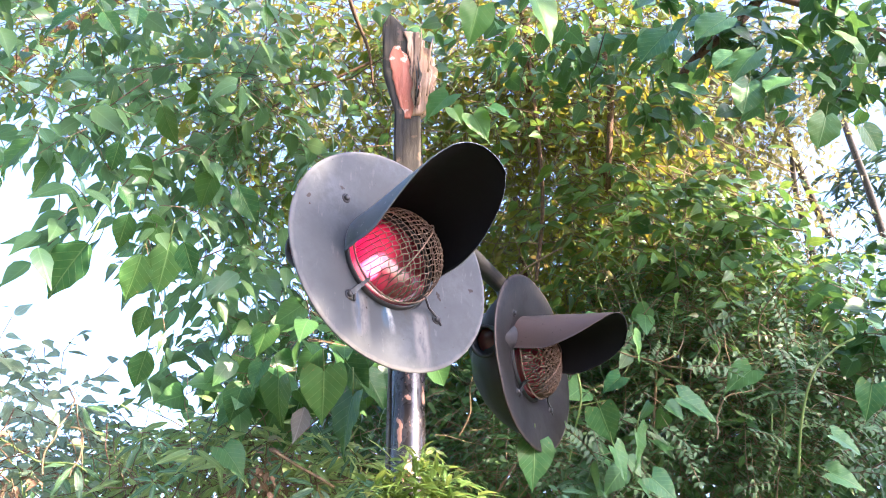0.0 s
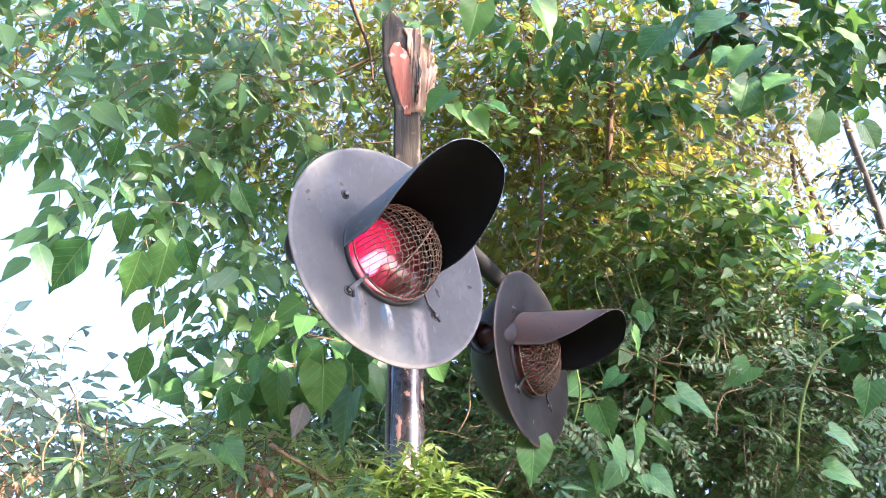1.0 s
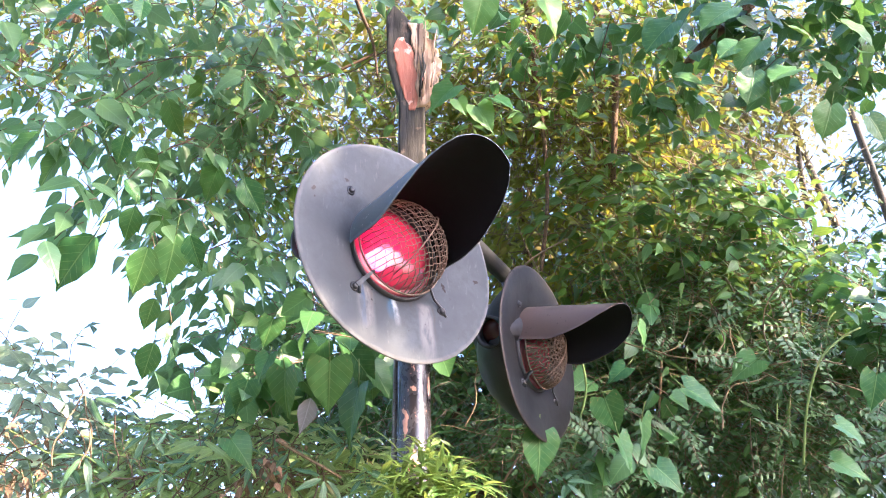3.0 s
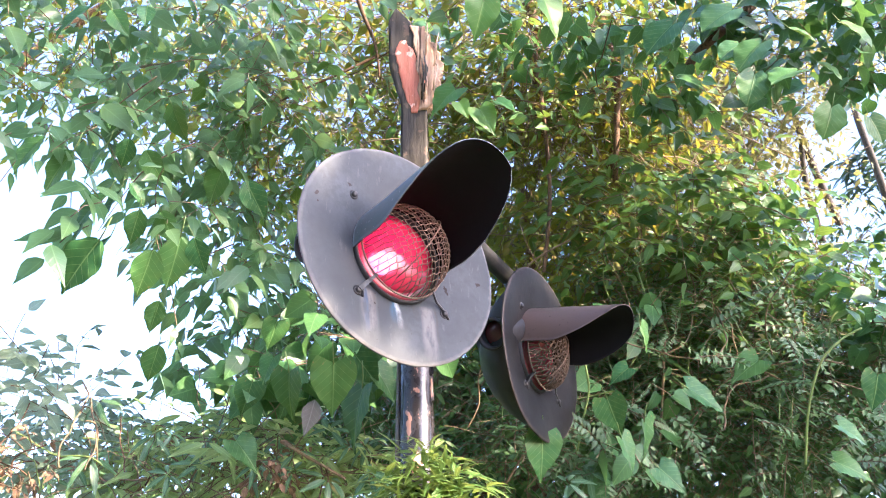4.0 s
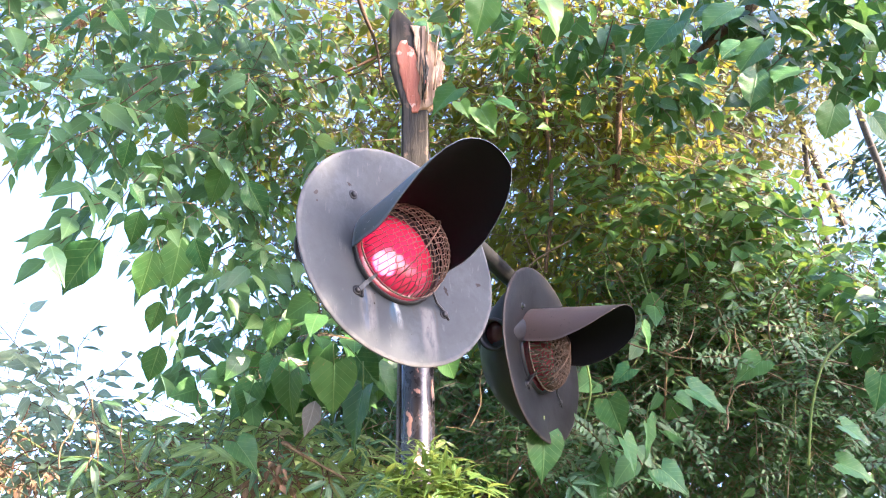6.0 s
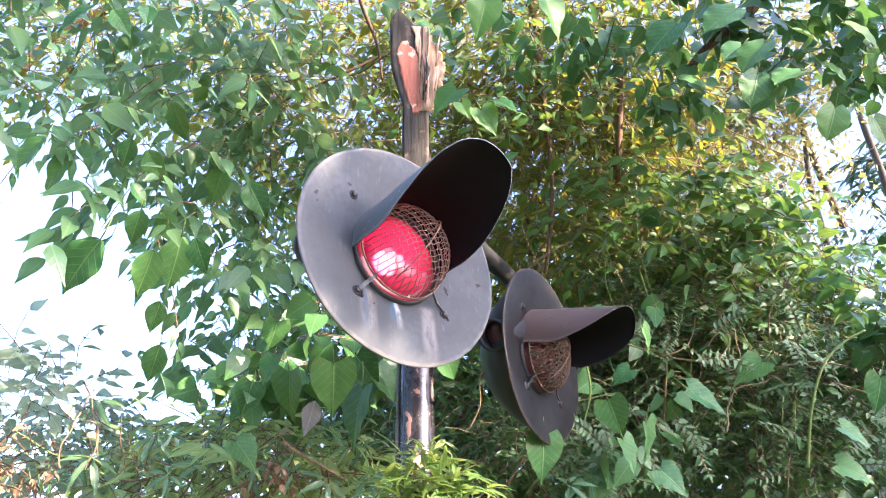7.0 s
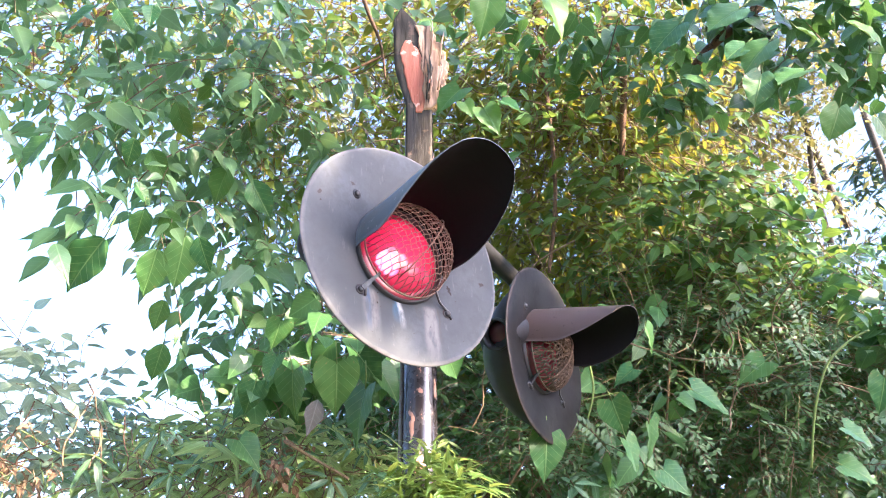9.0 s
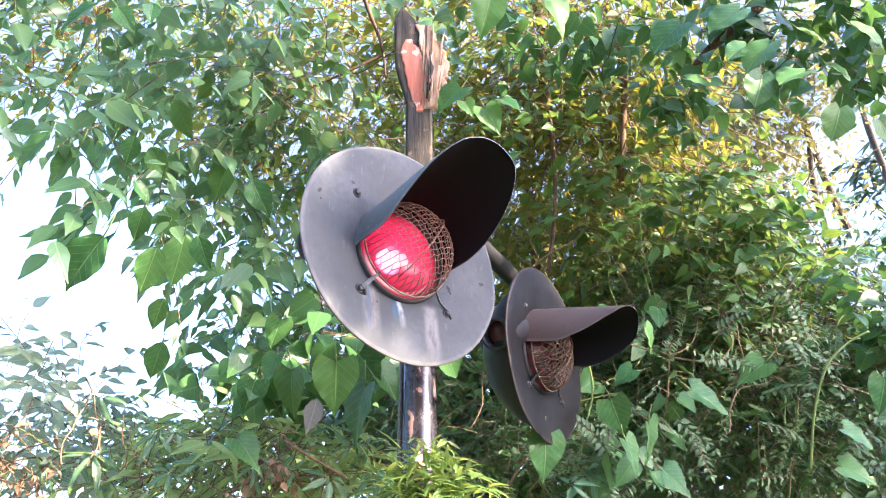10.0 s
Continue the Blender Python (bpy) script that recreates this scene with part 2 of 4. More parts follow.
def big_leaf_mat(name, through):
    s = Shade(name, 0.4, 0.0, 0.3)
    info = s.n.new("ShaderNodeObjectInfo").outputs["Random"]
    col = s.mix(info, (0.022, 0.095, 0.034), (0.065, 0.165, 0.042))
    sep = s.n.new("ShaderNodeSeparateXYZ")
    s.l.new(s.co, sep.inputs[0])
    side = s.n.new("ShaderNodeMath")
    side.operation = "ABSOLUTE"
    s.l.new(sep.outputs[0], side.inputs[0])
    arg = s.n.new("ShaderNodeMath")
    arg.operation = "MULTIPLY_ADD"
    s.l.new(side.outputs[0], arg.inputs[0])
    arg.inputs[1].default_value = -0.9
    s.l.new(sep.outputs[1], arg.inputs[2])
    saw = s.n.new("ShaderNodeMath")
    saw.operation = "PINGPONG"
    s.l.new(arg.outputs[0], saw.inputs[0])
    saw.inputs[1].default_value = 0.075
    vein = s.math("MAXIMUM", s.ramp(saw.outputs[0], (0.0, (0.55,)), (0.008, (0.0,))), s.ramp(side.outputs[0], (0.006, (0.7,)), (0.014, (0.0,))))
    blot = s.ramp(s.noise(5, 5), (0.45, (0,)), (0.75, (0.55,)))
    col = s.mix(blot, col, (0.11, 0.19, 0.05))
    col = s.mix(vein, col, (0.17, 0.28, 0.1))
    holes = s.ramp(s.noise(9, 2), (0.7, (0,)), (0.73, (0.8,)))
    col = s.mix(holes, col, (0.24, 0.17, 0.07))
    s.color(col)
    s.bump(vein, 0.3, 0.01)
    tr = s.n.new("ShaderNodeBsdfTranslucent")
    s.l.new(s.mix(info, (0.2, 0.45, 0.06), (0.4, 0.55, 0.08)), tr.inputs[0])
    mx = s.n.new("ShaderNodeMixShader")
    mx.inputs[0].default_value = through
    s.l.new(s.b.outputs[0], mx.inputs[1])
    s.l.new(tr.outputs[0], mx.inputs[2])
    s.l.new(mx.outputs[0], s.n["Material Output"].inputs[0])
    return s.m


# the LIT copy lets more light through: sunlight put into the material
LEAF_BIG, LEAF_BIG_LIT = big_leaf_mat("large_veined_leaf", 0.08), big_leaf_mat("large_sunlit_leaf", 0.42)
LEAF_BASE = leaf_mat("bright_strap_leaf", (0.035, 0.1, 0.025), (0.16, 0.25, 0.05), (0.42, 0.52, 0.09), 0.3, 0.38)
# grey-green, with haze and back light put into the colour as paleness
LEAF_HAZE = leaf_mat("haze_paled_grey_green_leaf", (0.17, 0.25, 0.17), (0.32, 0.4, 0.28), (0.55, 0.66, 0.46), 0.5, 0.5)
LEAF_DRY = leaf_mat("dry_brown_leaf", (0.15, 0.085, 0.05), (0.27, 0.17, 0.1), (0.3, 0.18, 0.1), 0.12, 0.7)
LEAF_PALE = leaf_mat("withered_pale_leaf", (0.15, 0.15, 0.17), (0.2, 0.2, 0.22), (0.3, 0.3, 0.25), 0.2, 0.6)
LEAF_FAR = leaf_mat("distant_foliage", (0.06, 0.085, 0.035), (0.17, 0.18, 0.06), (0.45, 0.42, 0.12), 0.3, 0.6)
LEAF_PINE = leaf_mat("pine_needle", (0.02, 0.05, 0.03), (0.03, 0.07, 0.04), (0.08, 0.14, 0.04), 0.2, 0.5)
BARK = dull_metal("reddish_bark", (0.1, 0.055, 0.033), (0.17, 0.1, 0.06), (0.05, 0.035, 0.025), 0.55, 0.85, 20)
GREY_BARK = dull_metal("grey_bark", (0.07, 0.065, 0.06), (0.12, 0.11, 0.1), (0.04, 0.035, 0.03), 0.55, 0.9, 12)
TWIG = dull_metal("pale_twig", (0.15, 0.1, 0.06), (0.24, 0.18, 0.1), (0.12, 0.08, 0.05), 0.55, 0.8, 20)
STEM_GREEN = dull_metal("green_stem", (0.14, 0.22, 0.06), (0.2, 0.26, 0.08), (0.2, 0.14, 0.07), 0.66, 0.6, 20)


def soil():
    s = Shade("leaf_litter_soil", 0.95, 0.0, 0.2)
    s.color(s.mix(s.noise(3, 6), (0.05, 0.045, 0.03), (0.12, 0.11, 0.06))).bump(s.noise(30, 5), 0.6, 0.02)
    return s.m


# ---- mesh helpers ----
def mesh_of(name, verts, faces, mats, smooth=True, index=None):
    me = bpy.data.meshes.new(name)
    me.from_pydata([tuple(v) for v in verts], [], [tuple(f) for f in faces])
    for m in (mats if isinstance(mats, (list, tuple)) else [mats]):
        me.materials.append(m)
    me.polygons.foreach_set("use_smooth", [smooth] * len(me.polygons))
    if index is not None:
        me.polygons.foreach_set("material_index", index)
    me.update()
    return me


def part(name, data, parent, label="", m=None):
    ob = new(name, data)
    ob.parent = parent
    if m is not None:
        ob.matrix_basis = m
    return tagged(ob, label) if label else ob


class Geo:
    """Collects vertices and faces."""

    def __init__(self):
        self.v, self.f, self.i = [], [], []

    def add(self, verts, faces, mat=0):
        o = len(self.v)
        self.v += [tuple(p) for p in verts]
        self.f += [tuple(o + k for k in f) for f in faces]
        self.i += [mat] * len(faces)

    def mesh(self, name, mats, smooth=True):
        return mesh_of(name, self.v, self.f, mats, smooth, self.i)

    def tube(self, pts, radii, sides=8, mat=0, caps=True):
        pts = [Vector(p) for p in pts]
        if isinstance(radii, (int, float)):
            radii = [radii] * len(pts)
        verts, faces, up = [], [], None
        for k, p in enumerate(pts):
            d = (pts[min(k + 1, len(pts) - 1)] - pts[max(k - 1, 0)]).normalized()
            if up is None:
                up = d.orthogonal().normalized()
            up = (up - d * up.dot(d)).normalized()
            w = d.cross(up)
            for j in range(sides):
                a = 2 * math.pi * j / sides
                verts.append(p + (up * math.cos(a) + w * math.sin(a)) * radii[k])
        for k in range(len(pts) - 1):
            for j in range(sides):
                a, b = k * sides + j, k * sides + (j + 1) % sides
                faces.append((a, b, b + sides, a + sides))
        if caps:
            faces.append(tuple(range(sides))[::-1])
            faces.append(tuple(range((len(pts) - 1) * sides, len(pts) * sides)))
        self.add(verts, faces, mat)

    def lathe(self, profile, sides=48, mat=0, axis="y", jitter=None):
        """Turns (radius, along) pairs round the axis y (or z)."""
        verts, faces = [], []
        for r, h in profile:
            for j in range(sides):
                a = 2 * math.pi * j / sides
                q = (r * math.cos(a), h, r * math.sin(a)) if axis == "y" else (r * math.cos(a), r * math.sin(a), h)
                verts.append(jitter(q, a, r) if jitter else q)
        for k in range(len(profile) - 1):
            for j in range(sides):
                a, b = k * sides + j, k * sides + (j + 1) % sides
                faces.append((a, b, b + sides, a + sides))
        self.add(verts, faces, mat)


def catmull(pts, n=8):
    pts = [Vector(p) for p in pts]
    out = []
    for i in range(len(pts) - 1):
        a, b, c, d = pts[max(i - 1, 0)], pts[i], pts[i + 1], pts[min(i + 2, len(pts) - 1)]
        for k in range(n):
            t = k / n
            out.append(0.5 * (2 * b + (c - a) * t + (2 * a - 5 * b + 4 * c - d) * t * t + (3 * b - a - 3 * c + d) * t ** 3))
    return out + [pts[-1]]


# ---- ground ----
def build_ground():
    n, r = 60, 400.0
    g = Geo()
    verts, faces = [], []
    xs = [math.copysign(abs(u) ** 3, u) * r for u in np.linspace(-1, 1, n)]
    for y in xs:
        for x in xs:
            near = math.exp(-(x * x + y * y) / 900)
            verts.append((x, y, 0.25 * near * (noise.noise((x * 0.3, y * 0.3, 0)) - 0.2)))
    for a in range(n - 1):
        for b in range(n - 1):
            k = a * n + b
            faces.append((k, k + 1, k + n + 1, k + n))
    g.add(verts, faces)
    tagged(new("ground", g.mesh("ground", soil())), "dark soil with leaf litter under the bushes", "ground", kind="structure")


build_ground()


# ---- crossing signal ----
MAST = Vector((-0.085, 1.89, 0.0))
ARM_DIR = Vector((0.47, 0.883, 0.0))
HEAD_1 = (Vector((-0.10, 1.41, 2.396)), Vector((0.638, -0.769, 0.034)))
HEAD_2 = (Vector((0.2645, 2.056, 2.419)), Vector((0.863, -0.5, -0.04)))


def head_pose(place, face):
    """A head's own -y looks along its face."""
    y = -face.normalized()
    x = y.cross(Vector((0, 0, 1))).normalized()
    z = x.cross(y)
    m = Matrix((x, y, z)).transposed().to_4x4()
    m.translation = place
    return m


def build_mast():
    mast = tagged(new("signal_mast"), "black painted steel mast with peeling paint, broken board at its top", "signal mast")
    mast.location = MAST
    g = Geo()
    g.tube([(0, 0, 0), (0, 0, 1.2), (-0.002, 0, 2.1), (-0.01, 0, 2.6), (-0.022, 0, 3.1), (-0.026, 0, 3.3)], [0.0445, 0.0445, 0.0445, 0.044, 0.042, 0.04], 40)
    part("pole", g.mesh("pole", POLE), mast)
    g = Geo()
    g.lathe([(0.075, 0), (0.075, 0.06), (0.05, 0.1), (0.046, 0.14)], 24, axis="z")
    part("base_collar", g.mesh("base_collar", DARK_IRON), mast)
    g = Geo()
    g.tube(catmull([(-0.052, -0.006, 0), (-0.052, -0.006, 1.2), (-0.05, -0.006, 2.1), (-0.06, -0.006, 3.0), (-0.062, -0.005, 3.15)], 4), 0.006, 8)
    part("cable_conduit", g.mesh("cable_conduit", STEEL), mast, "thin grey cable pipe")
    g = Geo()
    z = 2.86
    g.tube([ARM_DIR * -0.1 + Vector((0, 0, z)), ARM_DIR * 0.25 + Vector((0, 0, z)), ARM_DIR * 0.66 + Vector((0, 0, z))], 0.03, 16)
    part("crossarm", g.mesh("crossarm", DARK_IRON), mast, "dark iron pipe arm")
    g = Geo()
    end = ARM_DIR * 0.62 + Vector((0, 0, z))
    back = HEAD_2[0] - HEAD_2[1].normalized() * 0.17 - MAST
    g.tube(catmull([end, end + Vector((0.02, -0.02, -0.12)), back + Vector((-0.02, 0.05, 0.16)), back], 6), 0.024, 12)
    part("drop_pipe", g.mesh("drop_pipe", DARK_IRON), mast)
    g = Geo()
    b1 = HEAD_1[0] - HEAD_1[1].normalized() * 0.16 - MAST
    g.tube(catmull([Vector((0, 0, 2.42)), Vector((-0.03, -0.1, 2.41)), b1], 5), 0.026, 12)
    part("bracket", g.mesh("bracket", DARK_IRON), mast)
    for z in (2.42, 2.86):
        g = Geo()
        g.lathe([(0.046, z - 0.04), (0.056, z - 0.035), (0.056, z + 0.035), (0.046, z + 0.04)], 24, axis="z")
        part("clamp", g.mesh("clamp", DARK_IRON), mast)
    build_board(mast)


def strip_board(outline, z0, z1, front, thick, n=28, w=10, rough=0.004, seed=0.0):
    """A thin upright board between a left and a right edge given as functions of the height."""
    verts, faces = [], []
    for side in (0, 1):
        for i in range(n + 1):
            z = z0 + (z1 - z0) * i / n
            left, right = outline(z)
            for j in range(w + 1):
                u = j / w
                x = left + (right - left) * u
                y = front + rough * noise.noise((x * 45 + seed, z * 14, seed)) - 0.01 * math.sin(z * 4) + (thick if side else 0)
                verts.append((x, y, z))
    s = (n + 1) * (w + 1)
    for i in range(n):
        for j in range(w):
            k = i * (w + 1) + j
            faces += [(k, k + 1, k + w + 2, k + w + 1), (s + k + w + 1, s + k + w + 2, s + k + 1, s + k)]
    ring = list(range(w + 1)) + [i * (w + 1) + w for i in range(1, n + 1)] + [n * (w + 1) + j for j in range(w - 1, -1, -1)] + [i * (w + 1) for i in range(n - 1, 0, -1)]
    for p, q in zip(ring, ring[1:] + ring[:1]):
        faces.append((q, p, p + s, q + s))
    g = Geo()
    g.add(verts, faces)
    return g


def build_board(mast):
    """The stump of the painted cross board: dark paint, a bare salmon patch, wood torn open along one side."""
    rng = random.Random(5)

    def board(z):
        left = np.interp(z, [2.88, 3.05, 3.16, 3.305, 3.5, 3.554], [-0.056, -0.062, -0.064, -0.105, -0.115, -0.092])
        right = np.interp(z, [2.88, 3.165, 3.29, 3.35, 3.45, 3.5, 3.554], [0.02, 0.016, 0.024, 0.018, -0.02, -0.045, -0.088])
        return left, right

    ob = part("cross_board", strip_board(board, 2.88, 3.554, -0.058, 0.024).mesh("cross_board", BOARD_DARK), mast, "broken wooden board with dark weathered paint")

    def patch(z):
        left = np.interp(z, [3.12, 3.2, 3.32, 3.38, 3.41], [-0.03, -0.056, -0.082, -0.088, -0.07]) + 0.006 * noise.noise((z * 38, 3.0, 0))
        right = np.interp(z, [3.12, 3.2, 3.3, 3.37, 3.41], [-0.014, 0.008, -0.006, -0.03, -0.058]) + 0.009 * noise.noise((z * 45, 7.0, 0))
        return left, right

    part("bare_patch", strip_board(patch, 3.12, 3.41, -0.0603, 0.004, 40, 10, 0.004, 0.0).mesh("bare_patch", BOARD_RED), ob, "salmon red patch where the paint has peeled off")

    def torn(z):
        left = np.interp(z, [3.13, 3.25, 3.4, 3.47], [-0.008, -0.012, -0.028, -0.04]) + 0.004 * math.sin(z * 70)
        right = np.interp(z, [3.13, 3.17, 3.3, 3.36, 3.47], [0.02, 0.045, 0.064, 0.05, 0.0]) + 0.006 * math.sin(z * 160)
        return left, right

    part("torn_wood", strip_board(torn, 3.13, 3.47, -0.064, 0.03, 40, 14, 0.010, 9.0).mesh("torn_wood", BOARD_WOOD), ob, "pale wood torn open along the grain")
    for k in range(10):
        g = Geo()
        z, l = 3.14 + 0.24 * rng.random(), 0.06 + 0.11 * rng.random()
        x = 0.0 + 0.05 * rng.random() * (1 - abs(z - 3.28) * 3)
        y = -0.082 - 0.012 * rng.random()
        g.tube([(x, y + 0.012, z), (x + 0.006, y - 0.006 * rng.random(), z + l * 0.5), (x - 0.004 + 0.02 * rng.random(), y + 0.008, z + l)], [0.004, 0.0045, 0.0008], 4)
        part("splinter", g.mesh("splinter", rng.choice((BOARD_WOOD, BOARD_WOOD, BOARD_RED, BOARD_DARK))), ob)


BACK = 0.026


def visor_mesh(outer, taper, bend, length):
    g = Geo()
    n, k, r, length, th = 26, 40, 0.1135, length, 0.0022
    verts, faces = [], []
    for side in (0, 1):
        for i in range(n + 1):
            s = i / n
            e = max(0.0, (s - bend) / (1 - bend))
            half = radians(99 - taper * e ** 1.5 - 16 * s ** 14)
            for j in range(k + 1):
                a = -half + 2 * half * j / k
                rr = r - th * side + 0.003 * s + 0.0025 * noise.noise((a * 1.5, s * 3, 1))
                # the rim is cut round at its front
                y = -length * s * (1 - 0.10 * (a / radians(60)) ** 2 * s)
                verts.append((rr * math.sin(a), y + BACK - 0.004, rr * math.cos(a)))
    w, t = k + 1, (n + 1) * (k + 1)
    index = []
    for i in range(n):
        for j in range(k):
            q = i * w + j
            faces.append((q, q + w, q + w + 1, q + 1))
            index.append(0)
            faces.append((t + q, t + q + 1, t + q + w + 1, t + q + w))
            index.append(1)
    ring = [i * w for i in range(n + 1)] + [n * w + j for j in range(1, w)] + [i * w + k for i in range(n - 1, -1, -1)] + [j for j in range(k - 1, 0, -1)]
    for a, b in zip(ring, ring[1:] + ring[:1]):
        faces.append((a, b, b + t, a + t))
        index.append(0)
    return mesh_of("visor", verts, faces, [outer, BLACK_INSIDE], True, index)


def dome(r, base, rise, n=14):
    """(radius, along) pairs of a dome that bulges towards -y."""
    return [(r * math.sin(math.pi / 2 * k / n), base - rise * math.cos(math.pi / 2 * k / n)) for k in range(n, -1, -1)]


def guard_wires(seed, rise, lines, wave, thick, metal):
    """The bent wires of the domed net, one mesh each."""
    rng = random.Random(seed)
    r = 0.106

    def on(x, z):
        q = min(1.0, (x * x + z * z) / (r * r))
        return (x, BACK - 0.026 - rise * math.sqrt(max(0, 1 - q)), z)

    made = []
    for way in (0, 1):
        for i in range(lines):
            c = -r + 2 * r * (i + 0.5) / lines
            c += rng.uniform(-wave, wave)
            h = math.sqrt(max(0, r * r - c * c))
            if h < 0.02:
                continue
            m = max(6, int(h / r * 26))
            ph = rng.uniform(0, 6)
            pts = []
            for k in range(m + 1):
                d = -h + 2 * h * k / m
                wob = wave * 1.3 * math.sin(d * 260 + ph + (i % 2) * math.pi) * (1 if 0 < k < m else 0)
                x, z = (c + wob, d) if way else (d, c + wob)
                ca, sa = math.cos(0.5), math.sin(0.5)
                q = on(x * ca - z * sa, x * sa + z * ca)
                pts.append((q[0], q[1] + (0.0006 if way else -0.0006), q[2]))
            g = Geo()
            g.tube(pts, thick, 4, caps=False)
            made.append(g.mesh("wire", metal))
    return made


WIRES = guard_wires(11, 0.09, 19, 0.0013, 0.00095, RUST_WIRE)
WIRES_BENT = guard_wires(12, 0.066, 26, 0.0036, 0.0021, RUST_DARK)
LAMP_AT = (-0.004, BACK + 0.05, 0.0)


def lamp_plate(r):
    g = Geo()
    g.add([(r * math.cos(t), -0.004, r * math.sin(t)) for t in np.linspace(0, 2 * math.pi, 25)[:-1]], [tuple(range(24))], 1)
    g.lathe([(r, -0.0039), (r * 1.03, -0.012), (r * 1.08, -0.012), (r * 1.08, 0.003), (r * 0.7, r * 0.3), (0.0, r * 0.4)], 24)
    return g.mesh("lamp_plate", [BLACK_INSIDE, BULB], False)


def build_head(name_label, m, paint, visor_paint, visor_label, mouth, taper, bend, tilt, length, lift, wires, rise):
    head = tagged(new("crossing_signal"), name_label, "crossing signal", group="crossing signals on the mast")
    head.matrix_basis = m
    rng = random.Random(3)
    # background disc with rolled edge and a hole for the lens
    g = Geo()

    def dent(q, a, r):
        return (q[0], q[1] + 0.004 * noise.noise((q[0] * 7, q[2] * 7, 2)) * (r > 0.12), q[2])

    g.lathe([(0.112, BACK - 0.002), (0.13, 0.016), (0.16, 0.0095), (0.21, 0.003), (0.246, 0.0), (0.2525, 0.001), (0.254, 0.003), (0.253, 0.006), (0.246, 0.004), (0.21, 0.007), (0.16, 0.0135), (0.112, BACK + 0.002)], 96, jitter=dent)
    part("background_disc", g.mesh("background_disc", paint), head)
    # bowl of the lamp housing behind
    g = Geo()
    g.lathe([(0.2, 0.013), (0.205, 0.03), (0.2, 0.06), (0.17, 0.1), (0.13, 0.135), (0.09, 0.16), (0.03, 0.175), (0.0, 0.176)], 48)
    part("housing", g.mesh("housing", DARK_IRON), head, "dark iron rounded back housing")
    g = Geo()
    g.lathe([(0.105, BACK + 0.002), (0.107, 0.05), (0.1, 0.12), (0.06, 0.155), (0.0, 0.16)], 40)
    part("lamp_chamber", g.mesh("lamp_chamber", BLACK_INSIDE), head)
    g = Geo()
    g.lathe([(0.1045, BACK + 0.006), (0.1045, BACK - 0.009), (0.107, BACK - 0.011), (0.111, BACK - 0.010), (0.1118, BACK - 0.001)], 64)
    part("lens_rim", g.mesh("lens_rim", DARK_IRON), head)
    g = Geo()
    g.lathe([(0.1042, BACK + 0.004), (0.098, BACK - 0.003), (0.088, BACK - 0.004)] + dome(0.086, BACK - 0.004, 0.036, 16), 48)
    part("lens", g.mesh("lens", LENS), head, "domed red glass lens, dusty")
    g = Geo()
    g.tube([(0.107 * math.cos(a), BACK - 0.028, 0.107 * math.sin(a)) for a in np.linspace(0, 2 * math.pi, 49)], 0.0022, 6, caps=False)
    guard = part("wire_guard", g.mesh("wire_guard", RUST_WIRE), head, "rusty wire net over the lens")
    for wire in wires:
        part("wire", wire, guard)
    g = Geo()
    rr = 0.106
    pts = []
    for k in range(17):
        d = -rr + 2 * rr * k / 16
        x, z = d * 0.5 + 0.012, d * 0.866
        pts.append((x, BACK - 0.03 - (rise + 0.003) * math.sqrt(max(0, 1 - (x * x + z * z) / (rr * rr))), z))
    g.tube(pts, 0.0017, 6)
    part("guard_rib", g.mesh("guard_rib", RUST_WIRE), guard)
    part("visor", visor_mesh(visor_paint, taper, bend, length), head, visor_label, pose(0, 0.113 * math.sin(radians(tilt)), lift + 0.113 * (1 - math.cos(radians(tilt))), tilt))
    # bolts in the disc, clips that hold the guard
    for a in (141, 229, 316, 40):
        c, s = math.cos(radians(a)), math.sin(radians(a))
        g = Geo()
        g.lathe([(0.011, -0.002), (0.011, -0.004), (0.0075, -0.0045)], 16)
        g.lathe([(0.0075, -0.004), (0.007, -0.009), (0.004, -0.0105), (0.0, -0.0105)], 6)
        part("bolt", g.mesh("bolt", DARK_IRON), head, m=pose(0.16 * c, 0.011, 0.16 * s))
    tab = Geo()
    c, q = math.cos(radians(229)), math.sin(radians(229))
    tab.tube([(0.102 * c, -0.004, 0.102 * q), (0.128 * c, 0.005, 0.128 * q), (0.16 * c, 0.004, 0.16 * q)], [0.004, 0.006, 0.007], 4)
    part("guard_strap", tab.mesh("guard_strap", paint, False), head, "bent metal strap under a bolt")
    for a, r in ((229, 0.003), (316, 0.0028)):
        c, s = math.cos(radians(a)), math.sin(radians(a))
        g = Geo()
        g.tube([(0.104 * c, BACK - 0.03, 0.104 * s), (0.115 * c, BACK - 0.026, 0.115 * s), (0.13 * c, 0.006, 0.13 * s), (0.15 * c + 0.004, 0.006, 0.15 * s), (0.16 * c + 0.01, 0.005, 0.16 * s - 0.012)], r, 8)
        part("guard_clip", g.mesh("guard_clip", DARK_IRON), head)
    # open tube on the housing's side; glass and lamp are added for its glow
    tm = m.inverted() @ look(mouth, Vector(mouth) + Vector((0.5, 0.72, 0.36))) @ pose(0, 0, 0, -90) @ Matrix.Scale(1.2, 4)
    g = Geo()
    g.lathe([(0.033, 0.13), (0.033, 0.012), (0.037, 0.008), (0.037, 0.0), (0.031, 0.0), (0.029, 0.01), (0.029, 0.13)], 28)
    tube = part("tell_tale_tube", g.mesh("tell_tale_tube", DARK_IRON), head, "short open tube on the side of the housing", tm)
    g = Geo()
    g.lathe(dome(0.029, 0.026, 0.012, 6), 20)
    part("small_lens", g.mesh("small_lens", LENS), tube, "small red glass added in the tube for its glow")
    g = Geo()
